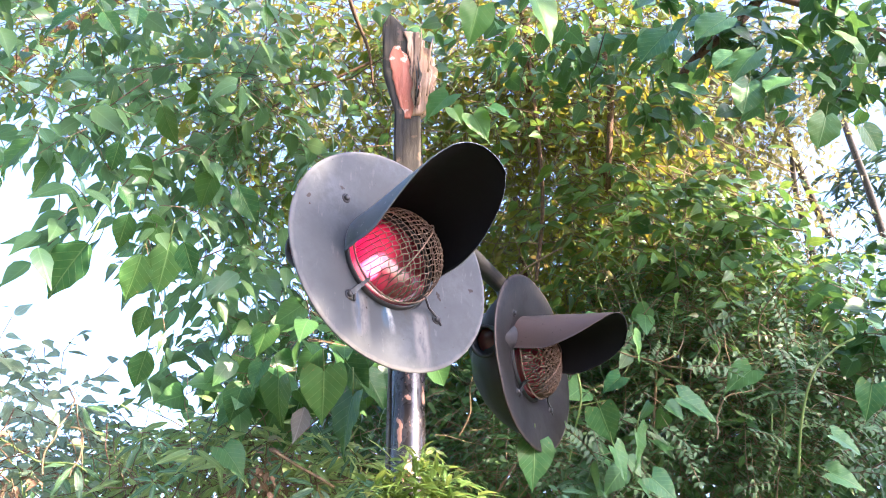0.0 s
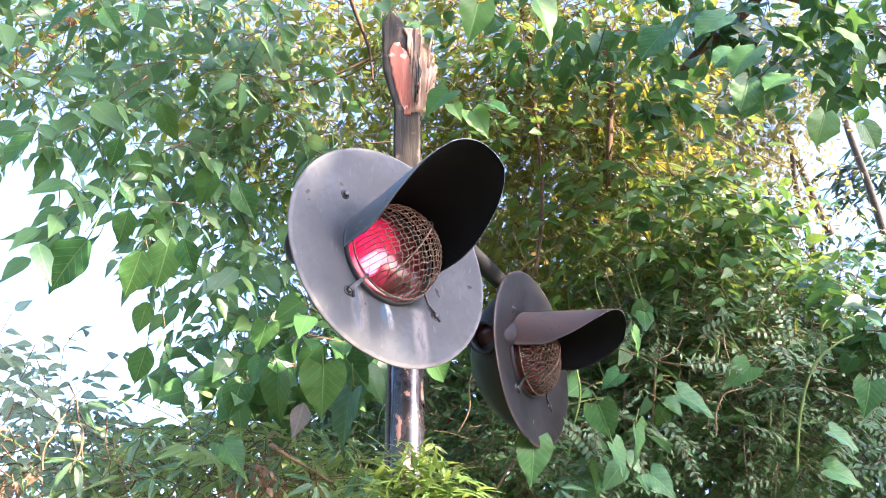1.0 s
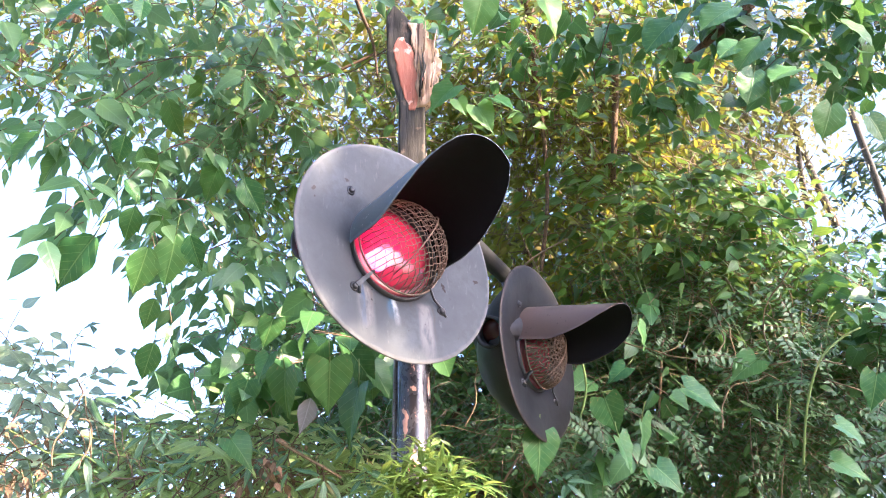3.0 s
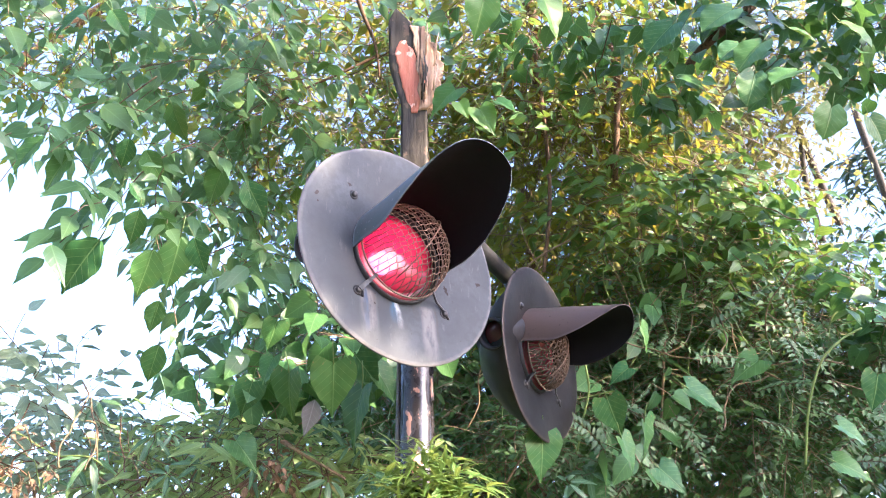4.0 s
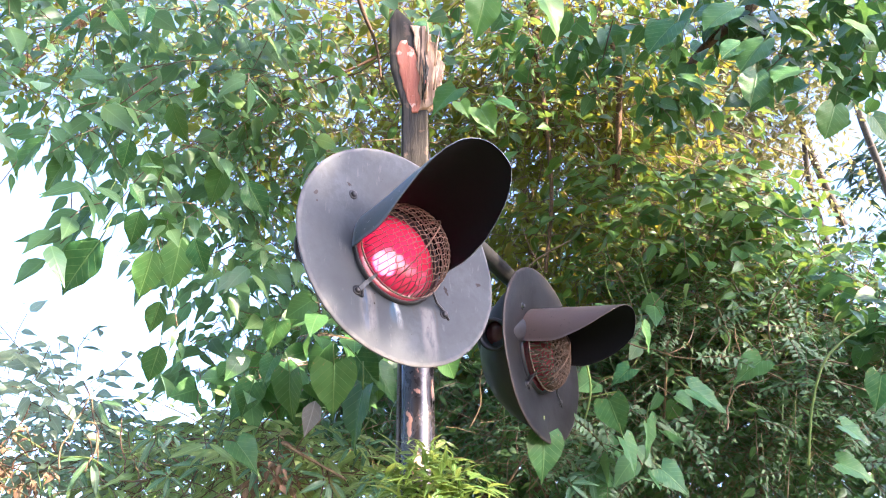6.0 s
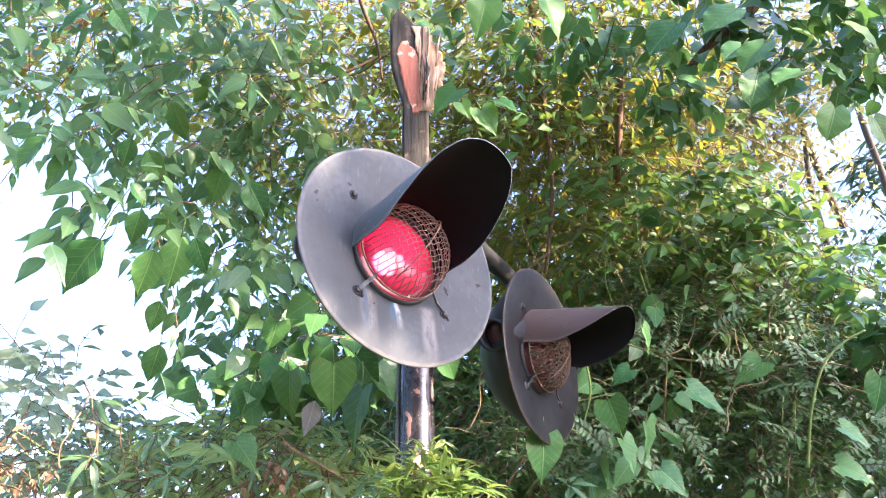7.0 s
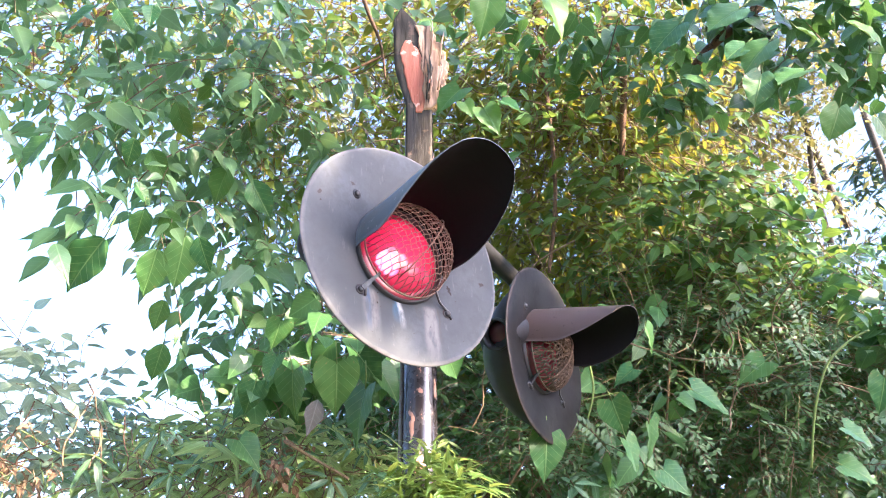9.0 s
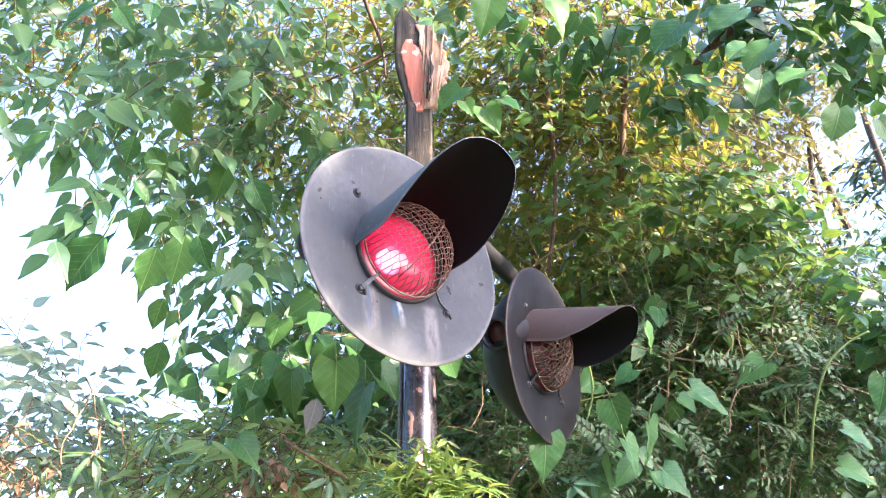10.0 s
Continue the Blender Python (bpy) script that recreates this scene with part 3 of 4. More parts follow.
    g.lathe([(0.029, 0.026), (0.029, 0.12), (0.0, 0.125)], 20)
    part("tube_back", g.mesh("tube_back", BLACK_INSIDE), tube)
    small = part("tell_tale_lamp", lamp_plate(0.02), tube, m=pose(0, 0.062, 0))
    # the lamp plate: it glows on one face and turns
    lamp = part("flasher_lamp", lamp_plate(0.027), head, "turning lamp with one glowing face", pose(*LAMP_AT))
    return head, lamp, small


build_mast()
head_1, lamp_1, small_1 = build_head("grey round crossing signal with hood, red lens and wire guard", head_pose(*HEAD_1), DISC_GREY, VISOR_BLUE, "blue-grey painted hood, black inside", (-0.318, 1.475, 2.452), 46, 0.3, 0, 0.305, 0.0, WIRES, 0.09)
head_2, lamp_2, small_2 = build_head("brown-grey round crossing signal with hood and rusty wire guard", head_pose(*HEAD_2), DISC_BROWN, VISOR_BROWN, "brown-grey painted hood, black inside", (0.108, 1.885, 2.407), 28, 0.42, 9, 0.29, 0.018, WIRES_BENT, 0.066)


# ---- plants ----
def leaf_shape(kind, variant):
    """Template blade along +y, facing +z, one unit long: vertices and faces."""
    prof = {
        "ovate": [(0.0, 0.02), (0.08, 0.14), (0.24, 0.25), (0.44, 0.25), (0.64, 0.16), (0.82, 0.07), (1.0, 0.0)],
        "heart": [(0.06, 0.03), (-0.05, 0.2), (0.06, 0.38), (0.32, 0.43), (0.6, 0.33), (0.84, 0.14), (1.0, 0.0)],
        "blade": [(0.0, 0.02), (0.2, 0.1), (0.5, 0.115), (0.8, 0.06), (1.0, 0.0)],
        "strap": [(0.0, 0.025), (0.2, 0.06), (0.5, 0.065), (0.8, 0.035), (1.0, 0.0)],
        "small": [(0.0, 0.02), (0.2, 0.2), (0.45, 0.24), (0.75, 0.12), (1.0, 0.0)],
        "tri": [(0.0, 0.05), (0.35, 0.28), (1.0, 0.0)],
    }[kind]
    fold, droop, bend, slim = ((0.22, 0.3, 0.05, 1.0), (0.05, 0.75, -0.12, 0.85), (0.5, 0.12, 0.12, 1.1))[variant]
    if kind in ("blade", "strap"):
        droop += 0.3
    v, f, uv = [], [], []
    for k, (y, w) in enumerate(prof):
        z, w = -droop * y * y * 0.5, w * slim
        mid = bend * y * y
        ripple = 0.035 * math.sin(k * 2.3 + variant)
        v += [(mid - w * (1 + ripple), y, z + (fold + ripple) * w), (mid, max(y, 0.0), z), (mid + w * (1 - ripple), y, z + (fold - ripple) * w)]
        uv += [(0.5 - w, y), (0.5, max(y, 0.0)), (0.5 + w, y)]
    for k in range(len(prof) - 1):
        a = 3 * k
        f += [(a, a + 1, a + 4, a + 3), (a + 1, a + 2, a + 5, a + 4)]
    return np.array(v), np.array(f), np.array(uv)


SHAPES = {k: [leaf_shape(k, q) for q in range(3)] for k in ("ovate", "heart", "blade", "strap", "small", "tri")}


def leaves_mesh(name, kind, mat, spots):
    """spots: rows of place, tip direction, face direction, length. One mesh of many blades."""
    s = np.array(spots, float).reshape(-1, 10)
    tf = SHAPES[kind][0][1]
    tv = np.stack([q[0] for q in SHAPES[kind]])[np.arange(len(s)) * 7 % 11 % 3]
    tu = np.stack([q[2] for q in SHAPES[kind]])[np.arange(len(s)) * 7 % 11 % 3]
    p, y, z, l = s[:, 0:3], s[:, 3:6], s[:, 6:9], s[:, 9]
    y = y / np.linalg.norm(y, axis=1, keepdims=True)
    x = np.cross(y, z)
    x /= np.maximum(np.linalg.norm(x, axis=1, keepdims=True), 1e-6)
    z = np.cross(x, y)
    v = (tv[:, :, 0, None] * x[:, None] + tv[:, :, 1, None] * y[:, None] + tv[:, :, 2, None] * z[:, None]) * l[:, None, None] + p[:, None]
    n, k = tv.shape[:2]
    f = (tf[None] + (np.arange(n) * k)[:, None, None]).reshape(-1, 4)
    me = bpy.data.meshes.new(name)
    me.vertices.add(n * k)
    me.vertices.foreach_set("co", v.ravel())
    me.loops.add(f.size)
    me.loops.foreach_set("vertex_index", f.ravel().astype(np.int32))
    me.polygons.add(len(f))
    me.polygons.foreach_set("loop_start", np.arange(0, f.size, 4, dtype=np.int32))
    me.polygons.foreach_set("use_smooth", np.ones(len(f), bool))
    me.materials.append(mat)
    me.update(calc_edges=True)
    blade = me.uv_layers.new(name="blade")
    blade.data.foreach_set("uv", tu.reshape(-1, 2)[f.ravel()].ravel())
    return me


BIG = {}
SWAYING = []


def big_leaf(shape, variant, lit=False):
    """A large blade with a sunken midrib, side ribs and a wavy edge, shared by alike leaves."""
    if (shape, variant, lit) in BIG:
        return BIG[shape, variant, lit]
    rng = random.Random(variant * 7 + len(shape))
    n, w = 14, 5
    v, f = [], []
    curl = rng.uniform(0.1, 0.3)
    for i in range(n + 1):
        t = i / n
        if shape == "heart":
            half = 0.44 * math.sin(math.pi * min(1, (t + 0.09)) ** 0.62) ** 0.9 * (1 - 0.25 * t) if t < 0.91 else 0.42 * (1 - t)
        elif shape == "round":
            half = 0.46 * math.sin(math.pi * min(1, t + 0.04) ** 0.8) ** 0.7 if t < 0.96 else 0.05 * (1 - t) * 10
        else:
            half = 0.31 * math.sin(math.pi * min(1, t + 0.02) ** 0.75) ** 1.05 + 0.004
        half = max(half, 0.003)
        for j in range(-w, w + 1):
            u = j / w
            notch = -0.14 * abs(u) * (1 - t) ** 6 if shape != "ovate" else 0
            wave = 0.02 * math.sin(t * 19 + u * 2 + variant) * u * u
            rib = -0.012 * math.exp(-(u * 7) ** 2) + 0.009 * math.sin((t * 1.0 - abs(u) * half * 0.9) * 42) * min(1, abs(u) * 3) * (1 - abs(u) * 0.6)
            z = 0.2 * abs(u) * half - curl * t * t + wave + rib
            v.append((u * half + 0.03 * math.sin(t * 3 + variant) * t, t + notch + 0.012 * math.sin(t * 60) * abs(u) ** 3, z))
    k = 2 * w + 1
    for i in range(n):
        for j in range(k - 1):
            q = i * k + j
            f.append((q, q + 1, q + k + 1, q + k))
    # leaf stalk
    g = Geo()
    g.add(v, f, 0)
    g.tube([(0, 0.03, 0.0), (0.01, -0.15, 0.04), (0.03, -0.38, 0.12)], [0.012, 0.012, 0.01], 5, 1)
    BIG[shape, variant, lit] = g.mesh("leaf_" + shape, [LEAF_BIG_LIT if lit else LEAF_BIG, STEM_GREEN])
    return BIG[shape, variant, lit]


def in_blob(rng, blob):
    c, r = blob
    while True:
        q = Vector((rng.uniform(-1, 1), rng.uniform(-1, 1), rng.uniform(-1, 1)))
        if q.length <= 1:
            return Vector((c[0] + q.x * r[0], c[1] + q.y * r[1], c[2] + q.z * r[2]))


def sprig(rng, start, way, length, count, size, droop, spots, twigs, spread=1.0, twig_r=0.002):
    """A leafy shoot: alternate leaves along a sagging twig."""
    pts, p, d = [start.copy()], start.copy(), way.normalized()
    step = length / count
    for k in range(count):
        d = (d + Vector((rng.gauss(0, 0.12), rng.gauss(0, 0.12), rng.gauss(0, 0.1) - droop * 0.12))).normalized()
        p = p + d * step
        pts.append(p.copy())
        side = d.cross(Vector((0, 0, 1)))
        side = side.normalized() if side.length > 0.1 else Vector((1, 0, 0))
        sgn = 1 if k % 2 else -1
        tip = (d * 0.6 + side * sgn * spread + Vector((rng.gauss(0, 0.3), rng.gauss(0, 0.3), -droop * rng.uniform(0.3, 1.3)))).normalized()
        face = Vector((0.4 + rng.gauss(0, 0.5), -0.72 + rng.gauss(0, 0.5), 0.6 + rng.gauss(0, 0.35))).normalized()
        base = p + tip * size * 0.18
        spots.append((*base, *tip, *face, size * rng.uniform(0.65, 1.2)))
    if twigs is not None:
        twigs.tube(pts[:: 2 if count > 4 else 1], [twig_r] * len(pts[:: 2 if count > 4 else 1]), 3, caps=False)


def foliage(seed, blobs, size, per, length, droop=0.5, outward=0.6, spread=1.0, twig_r=0.002):
    """blobs: (centre, radii, number of shoots). Returns the leaf rows and the twigs."""
    rng = random.Random(seed)
    spots, twigs = [], Geo()
    for c, r, n in blobs:
        for _ in range(n):
            p = in_blob(rng, (c, r))
            o = (p - Vector(c))
            way = Vector((rng.gauss(0, 1), rng.gauss(0, 1), rng.gauss(0, 0.5))) + o.normalized() * outward
            sprig(rng, p, way, length * rng.uniform(0.7, 1.3), per, size, droop, spots, twigs, spread, twig_r)
    return spots, twigs


def sprays(seed, blobs, size, length):
    """Feathered leaves: pairs of leaflets in one plane along an arching rib."""
    rng = random.Random(seed)
    spots, ribs = [], Geo()
    for c, r, n in blobs:
        for _ in range(n):
            p = in_blob(rng, (c, r))
            d = Vector((rng.gauss(0.2, 0.9), rng.gauss(-0.5, 0.4), rng.gauss(-0.3, 0.5))).normalized()
            up = Vector((rng.gauss(0.2, 0.35), rng.gauss(-0.75, 0.3), rng.gauss(0.5, 0.3)))
            long = length * rng.uniform(0.6, 1.3)
            pairs = rng.randint(5, 8)
            pts = [p.copy()]
            for k in range(pairs):
                d = (d + Vector((0, 0, -0.06))).normalized()
                p = p + d * long / pairs
                pts.append(p.copy())
                side = d.cross(up).normalized()
                for sgn in (-1, 1):
                    tip = side * sgn + d * 0.45 + Vector((0, 0, -0.12))
                    spots.append((*(p + side * sgn * 0.003), *tip, *(up + Vector((rng.gauss(0, 0.12), 0, rng.gauss(0, 0.12)))), size * rng.uniform(0.85, 1.1) * (1.05 - 0.4 * k / pairs)))
            spots.append((*p, *d, *up, size * 0.8))
            ribs.tube(pts, 0.0012, 3, caps=False)
    return spots, ribs


def wandering_stem(rng, blob, length, radius):
    """A thin stem that climbs and loops through the thicket."""
    p = in_blob(rng, blob)
    d = Vector((rng.gauss(0, 0.7), rng.gauss(0, 0.3), rng.choice((1, 1, -0.6)))).normalized()
    pts, n = [p.copy()], 9
    bend = Vector((rng.gauss(0, 0.3), rng.gauss(0, 0.2), rng.gauss(0, 0.2)))
    for k in range(n):
        d = (d + bend * 0.5 + Vector((rng.gauss(0, 0.22), rng.gauss(0, 0.15), rng.gauss(0, 0.2)))).normalized()
        p = p + d * length / n
        pts.append(p.copy())
    g = Geo()
    g.tube(catmull(pts, 3), [radius] * (3 * n + 1), 5, caps=False)
    return g


def add_stems(ob, seed, blobs, mats, length=0.7):
    rng = random.Random(seed)
    for c, r, n in blobs:
        for _ in range(n):
            g = wandering_stem(rng, (c, r), length * rng.uniform(0.6, 1.4), rng.uniform(0.0012, 0.0032))
            g.v = [tuple(Vector(q) - ob.location) for q in g.v]
            part("stem", g.mesh("stem", rng.choice(mats)), ob)


def palmate(rng, place, face, size):
    """Five leaflets spread like fingers from one stalk."""
    n = Vector(face).normalized()
    x = n.orthogonal().normalized()
    x.rotate(Matrix.Rotation(rng.uniform(0, 6.28), 3, n))
    y = n.cross(x)
    rows = []
    for k in range(5):
        a = radians(-110 + 55 * k)
        tip = x * math.cos(a) + y * math.sin(a) - n * 0.15
        rows.append((*(Vector(place) + tip * size * 0.12), *tip, *n, size * (1 - 0.13 * abs(k - 2))))
    return rows


def limb(g, pts, r0, r1, sides=8):
    q = catmull(pts, 6)
    g.tube(q, [r0 + (r1 - r0) * k / (len(q) - 1) for k in range(len(q))], sides)


def plant(name, label, category, foot, limbs, leaf_sets, bark, singles=(), shape="", kind="", sway=0.0, lit=False):
    """A rooted plant: Empty at its foot, wood in one mesh, leaves in crown meshes."""
    ob = tagged(new(name), label, category, kind=kind)
    ob.location = foot
    inv = -Vector(foot)
    g = Geo()
    for pts, r0, r1 in limbs:
        limb(g, [Vector(p) + inv for p in pts], r0, r1)
    if limbs:
        part("trunk", g.mesh("trunk", bark), ob)
    for leafkind, mat, (spots, twigs) in leaf_sets:
        s = np.array(spots, float)
        s[:, :3] += np.array(inv)[None]
        part("crown", leaves_mesh("crown", leafkind, mat, s), ob)
        if twigs is not None and twigs.v:
            twigs.v = [(x + inv.x, y + inv.y, z + inv.z) for x, y, z in twigs.v]
            tagged(part("branchwork", twigs.mesh("branchwork", TWIG), ob), kind="stuff")
    for a, b, lean in singles:
        a, b = Vector(a), Vector(b)
        y = b - a
        size = y.length
        y.normalize()
        x = y.cross(Vector((lean, -0.8, 0.55))).normalized()
        m = Matrix((x, y, x.cross(y))).transposed().to_4x4()
        m.translation = a + inv
        leaf = part("leaf", big_leaf(shape, len(ob.children) % 3, lit), ob, m=m @ Matrix.Scale(size, 4))
        if sway:
            SWAYING.append((leaf, m, sway))
    return ob


LEFT_BLOBS = [
    ((-1.42, 2.02, 3.79), (0.62, 0.40, 0.11), 84),
    ((-0.85, 2.30, 3.62), (0.27, 0.48, 0.23), 58),
    ((-0.96, 2.48, 3.31), (0.13, 0.36, 0.17), 40),
    ((-0.88, 2.77, 2.99), (0.16, 0.43, 0.22), 44),
    ((-1.48, 2.08, 3.40), (0.16, 0.21, 0.04), 12),
    ((-0.54, 2.37, 4.09), (0.44, 0.44, 0.13), 26),
    ((-1.07, 3.01, 2.79), (0.09, 0.34, 0.10), 14),
    ((-1.12, 2.26, 3.29), (0.12, 0.22, 0.07), 10),
    ((-1.03, 2.04, 2.86), (0.12, 0.18, 0.08), 10),
    ((-1.26, 1.90, 3.12), (0.18, 0.17, 0.05), 10),
]
BACK_BLOBS = [
    ((-0.66, 3.11, 4.21), (0.71, 0.69, 0.57), 300),
    ((0.52, 2.99, 4.42), (0.88, 0.65, 0.44), 450),
    ((0.58, 3.54, 3.86), (0.68, 0.71, 0.63), 520),
    ((1.29, 3.85, 3.53), (0.35, 0.50, 0.31), 240),
    ((1.17, 3.66, 4.46), (0.30, 0.52, 0.36), 90),
    ((-1.94, 3.17, 4.71), (0.82, 0.49, 0.25), 190),
]
DARK_BLOBS = [
    ((1.29, 3.49, 2.76), (0.87, 0.65, 0.44), 650),
    ((0.12, 3.32, 2.65), (0.40, 0.51, 0.33), 200),
    ((1.28, 3.52, 3.30), (0.66, 0.50, 0.30), 280),
    ((-0.37, 3.29, 2.91), (0.36, 0.39, 0.27), 110),
    ((1.92, 3.37, 3.17), (0.25, 0.37, 0.19), 90),
]
PINNATE_BLOBS = [
    ((1.17, 3.10, 2.63), (0.71, 0.42, 0.35), 520),
    ((0.89, 3.05, 2.92), (0.29, 0.39, 0.26), 110),
    ((0.25, 2.89, 2.39), (0.26, 0.24, 0.13), 90),
]
DRY_BLOBS = [
    ((-0.55, 2.30, 2.17), (0.035, 0.05, 0.045), 16),
    ((-1.45, 2.5, 2.22), (0.16, 0.20, 0.08), 24),
    ((-0.97, 2.94, 2.31), (0.32, 0.22, 0.06), 8),
]
RIGHT_BLOBS = [
    ((0.83, 2.23, 3.73), (0.20, 0.35, 0.14), 36),
    ((1.22, 1.94, 3.63), (0.30, 0.32, 0.05), 55),
    ((1.44, 2.02, 3.50), (0.10, 0.21, 0.04), 13),
    ((1.07, 2.71, 3.30), (0.26, 0.34, 0.10), 14),
    ((1.42, 2.83, 3.30), (0.17, 0.22, 0.06), 8),
    ((0.35, 2.06, 3.84), (0.38, 0.32, 0.07), 40),
    ((1.60, 2.77, 2.80), (0.13, 0.24, 0.12), 26),
    ((1.64, 2.82, 3.12), (0.12, 0.21, 0.04), 7),
]
LOWLEFT_BLOBS = [
    ((-1.05, 3.23, 2.41), (0.42, 0.44, 0.12), 125),
    ((-0.39, 2.96, 2.28), (0.30, 0.33, 0.08), 90),
    ((-0.86, 3.16, 2.53), (0.21, 0.33, 0.08), 45),
    ((-0.72, 2.55, 2.20), (0.50, 0.18, 0.09), 50),
]
HAZE_BLOBS = [
    ((-1.64, 2.95, 2.49), (0.18, 0.47, 0.19), 110),
    ((-1.42, 3.05, 2.32), (0.20, 0.33, 0.10), 70),
    ((-1.49, 2.91, 2.57), (0.11, 0.23, 0.08), 26),
]
HEARTC_BLOBS = [
    ((-0.36, 2.35, 2.53), (0.17, 0.18, 0.10), 14),
    ((-0.64, 2.50, 2.47), (0.11, 0.22, 0.07), 10),
    ((-0.45, 2.50, 2.68), (0.18, 0.23, 0.09), 16),
]
HEARTR_BLOBS = [
    ((0.59, 2.54, 2.40), (0.15, 0.24, 0.12), 6),
    ((0.85, 2.62, 2.87), (0.13, 0.18, 0.08), 4),
]
MID_BLOBS = [
    ((0.92, 2.85, 3.38), (0.50, 0.34, 0.26), 150),
    ((0.55, 2.75, 3.95), (0.60, 0.35, 0.35), 70),
    ((1.35, 2.95, 3.05), (0.40, 0.30, 0.20), 60),
    ((-0.55, 2.70, 3.75), (0.45, 0.35, 0.30), 70),
]
SPRAY_BLOBS = [
    ((1.05, 2.62, 2.52), (0.62, 0.22, 0.34), 64),
    ((0.50, 2.55, 2.28), (0.30, 0.20, 0.14), 24),
]
VINESTEM_BLOBS = [
    ((0.57, 2.86, 3.84), (0.74, 0.47, 0.51), 36),
    ((-0.59, 2.77, 4.00), (0.48, 0.42, 0.35), 16),
    ((1.24, 3.16, 3.33), (0.34, 0.39, 0.26), 22),
]
DARKSTEM_BLOBS = [
    ((1.06, 2.79, 2.57), (0.58, 0.31, 0.32), 30),
    ((0.22, 2.60, 2.30), (0.23, 0.23, 0.10), 10),
]
BANKSTEM_BLOBS = [
    ((-0.80, 2.42, 2.17), (0.45, 0.14, 0.07), 60),
    ((-1.40, 2.5, 2.17), (0.16, 0.20, 0.08), 14),
]
BANK_BLOBS = [
    ((0.02, 4.46, 3.08), (0.58, 0.45, 0.45), 170),
    ((1.40, 5.11, 3.14), (1.61, 0.61, 0.61), 420),
    ((-0.31, 4.81, 3.27), (0.96, 0.58, 0.52), 110),
    ((1.30, 4.93, 4.26), (1.07, 0.59, 0.54), 170),
    ((2.56, 4.84, 3.21), (0.44, 0.55, 0.45), 100),
]
FAR_BLOBS = [
    ((3.35, 7.05, 7.40), (0.60, 1.42, 0.64), 380),
    ((-0.18, 7.77, 8.14), (3.09, 1.99, 1.43), 500),
    ((2.76, 7.99, 5.76), (1.66, 1.40, 1.17), 300),
]
PINE_BLOBS = [
    ((6.21, 9.00, 8.02), (0.23, 0.55, 0.16), 26),
    ((5.80, 8.12, 9.53), (0.41, 0.69, 0.25), 40),
    ((6.24, 10.21, 7.91), (0.35, 0.67, 0.19), 7),
]
VINE_LEAVES = [
    ((-0.31, 1.89, 2.33), (-0.31, 1.94, 2.19), 0.1),
    ((-0.24, 1.97, 2.29), (-0.29, 2.03, 2.13), -0.5),
    ((-0.47, 2.09, 2.38), (-0.48, 2.15, 2.24), -0.3),
    ((-0.59, 2.15, 2.37), (-0.62, 2.18, 2.27), 0.4),
    ((-0.49, 1.97, 2.38), (-0.52, 1.96, 2.30), -0.2),
    ((-0.27, 2.02, 2.40), (-0.20, 2.07, 2.32), -0.5),
    ((-0.22, 2.09, 2.39), (-0.15, 2.11, 2.30), 0.3),
    ((-0.55, 2.20, 2.59), (-0.58, 2.25, 2.50), 0.5),
    ((-0.21, 2.13, 2.50), (-0.26, 2.18, 2.42), 0.2),
    ((-0.60, 2.09, 2.18), (-0.52, 2.08, 2.10), 0.3),
]
UPPER_LEAVES = [
    ((0.11, 1.70, 3.46), (0.08, 1.74, 3.33), 0.3),
    ((0.02, 1.76, 3.15), (-0.06, 1.75, 3.06), 0.1),
    ((0.09, 1.79, 3.10), (0.14, 1.80, 3.01), -0.2),
    ((0.14, 1.78, 3.12), (0.20, 1.75, 3.07), 0.1),
    ((0.26, 1.54, 3.33), (0.33, 1.57, 3.18), 0.3),
    ((0.03, 1.82, 3.15), (0.06, 1.82, 3.09), -0.2),
    ((0.16, 2.12, 3.13), (0.23, 2.09, 3.18), 0.2),
]
RIGHTL_LEAVES = [
    ((0.88, 1.67, 3.12), (0.85, 1.68, 3.02), 0.2),
    ((1.00, 1.66, 3.12), (0.90, 1.63, 3.07), -0.2),
    ((0.87, 1.70, 3.26), (0.80, 1.69, 3.21), 0.3),
    ((1.05, 1.64, 2.97), (1.02, 1.66, 2.88), 0.2),
    ((1.15, 1.65, 2.94), (1.19, 1.67, 2.87), -0.3),
    ((1.18, 1.67, 3.31), (1.26, 1.66, 3.23), 0.1),
    ((1.11, 1.73, 3.21), (1.17, 1.72, 3.15), 0.2),
    ((0.73, 1.81, 3.46), (0.63, 1.83, 3.37), 0.2),
    ((0.75, 1.90, 3.31), (0.83, 1.89, 3.28), -0.2),
    ((0.89, 1.72, 3.43), (0.78, 1.71, 3.36), 0.3),
    ((0.98, 1.60, 3.22), (1.05, 1.60, 3.18), 0.2),
    ((0.92, 1.66, 3.23), (0.83, 1.67, 3.15), -0.1),
]
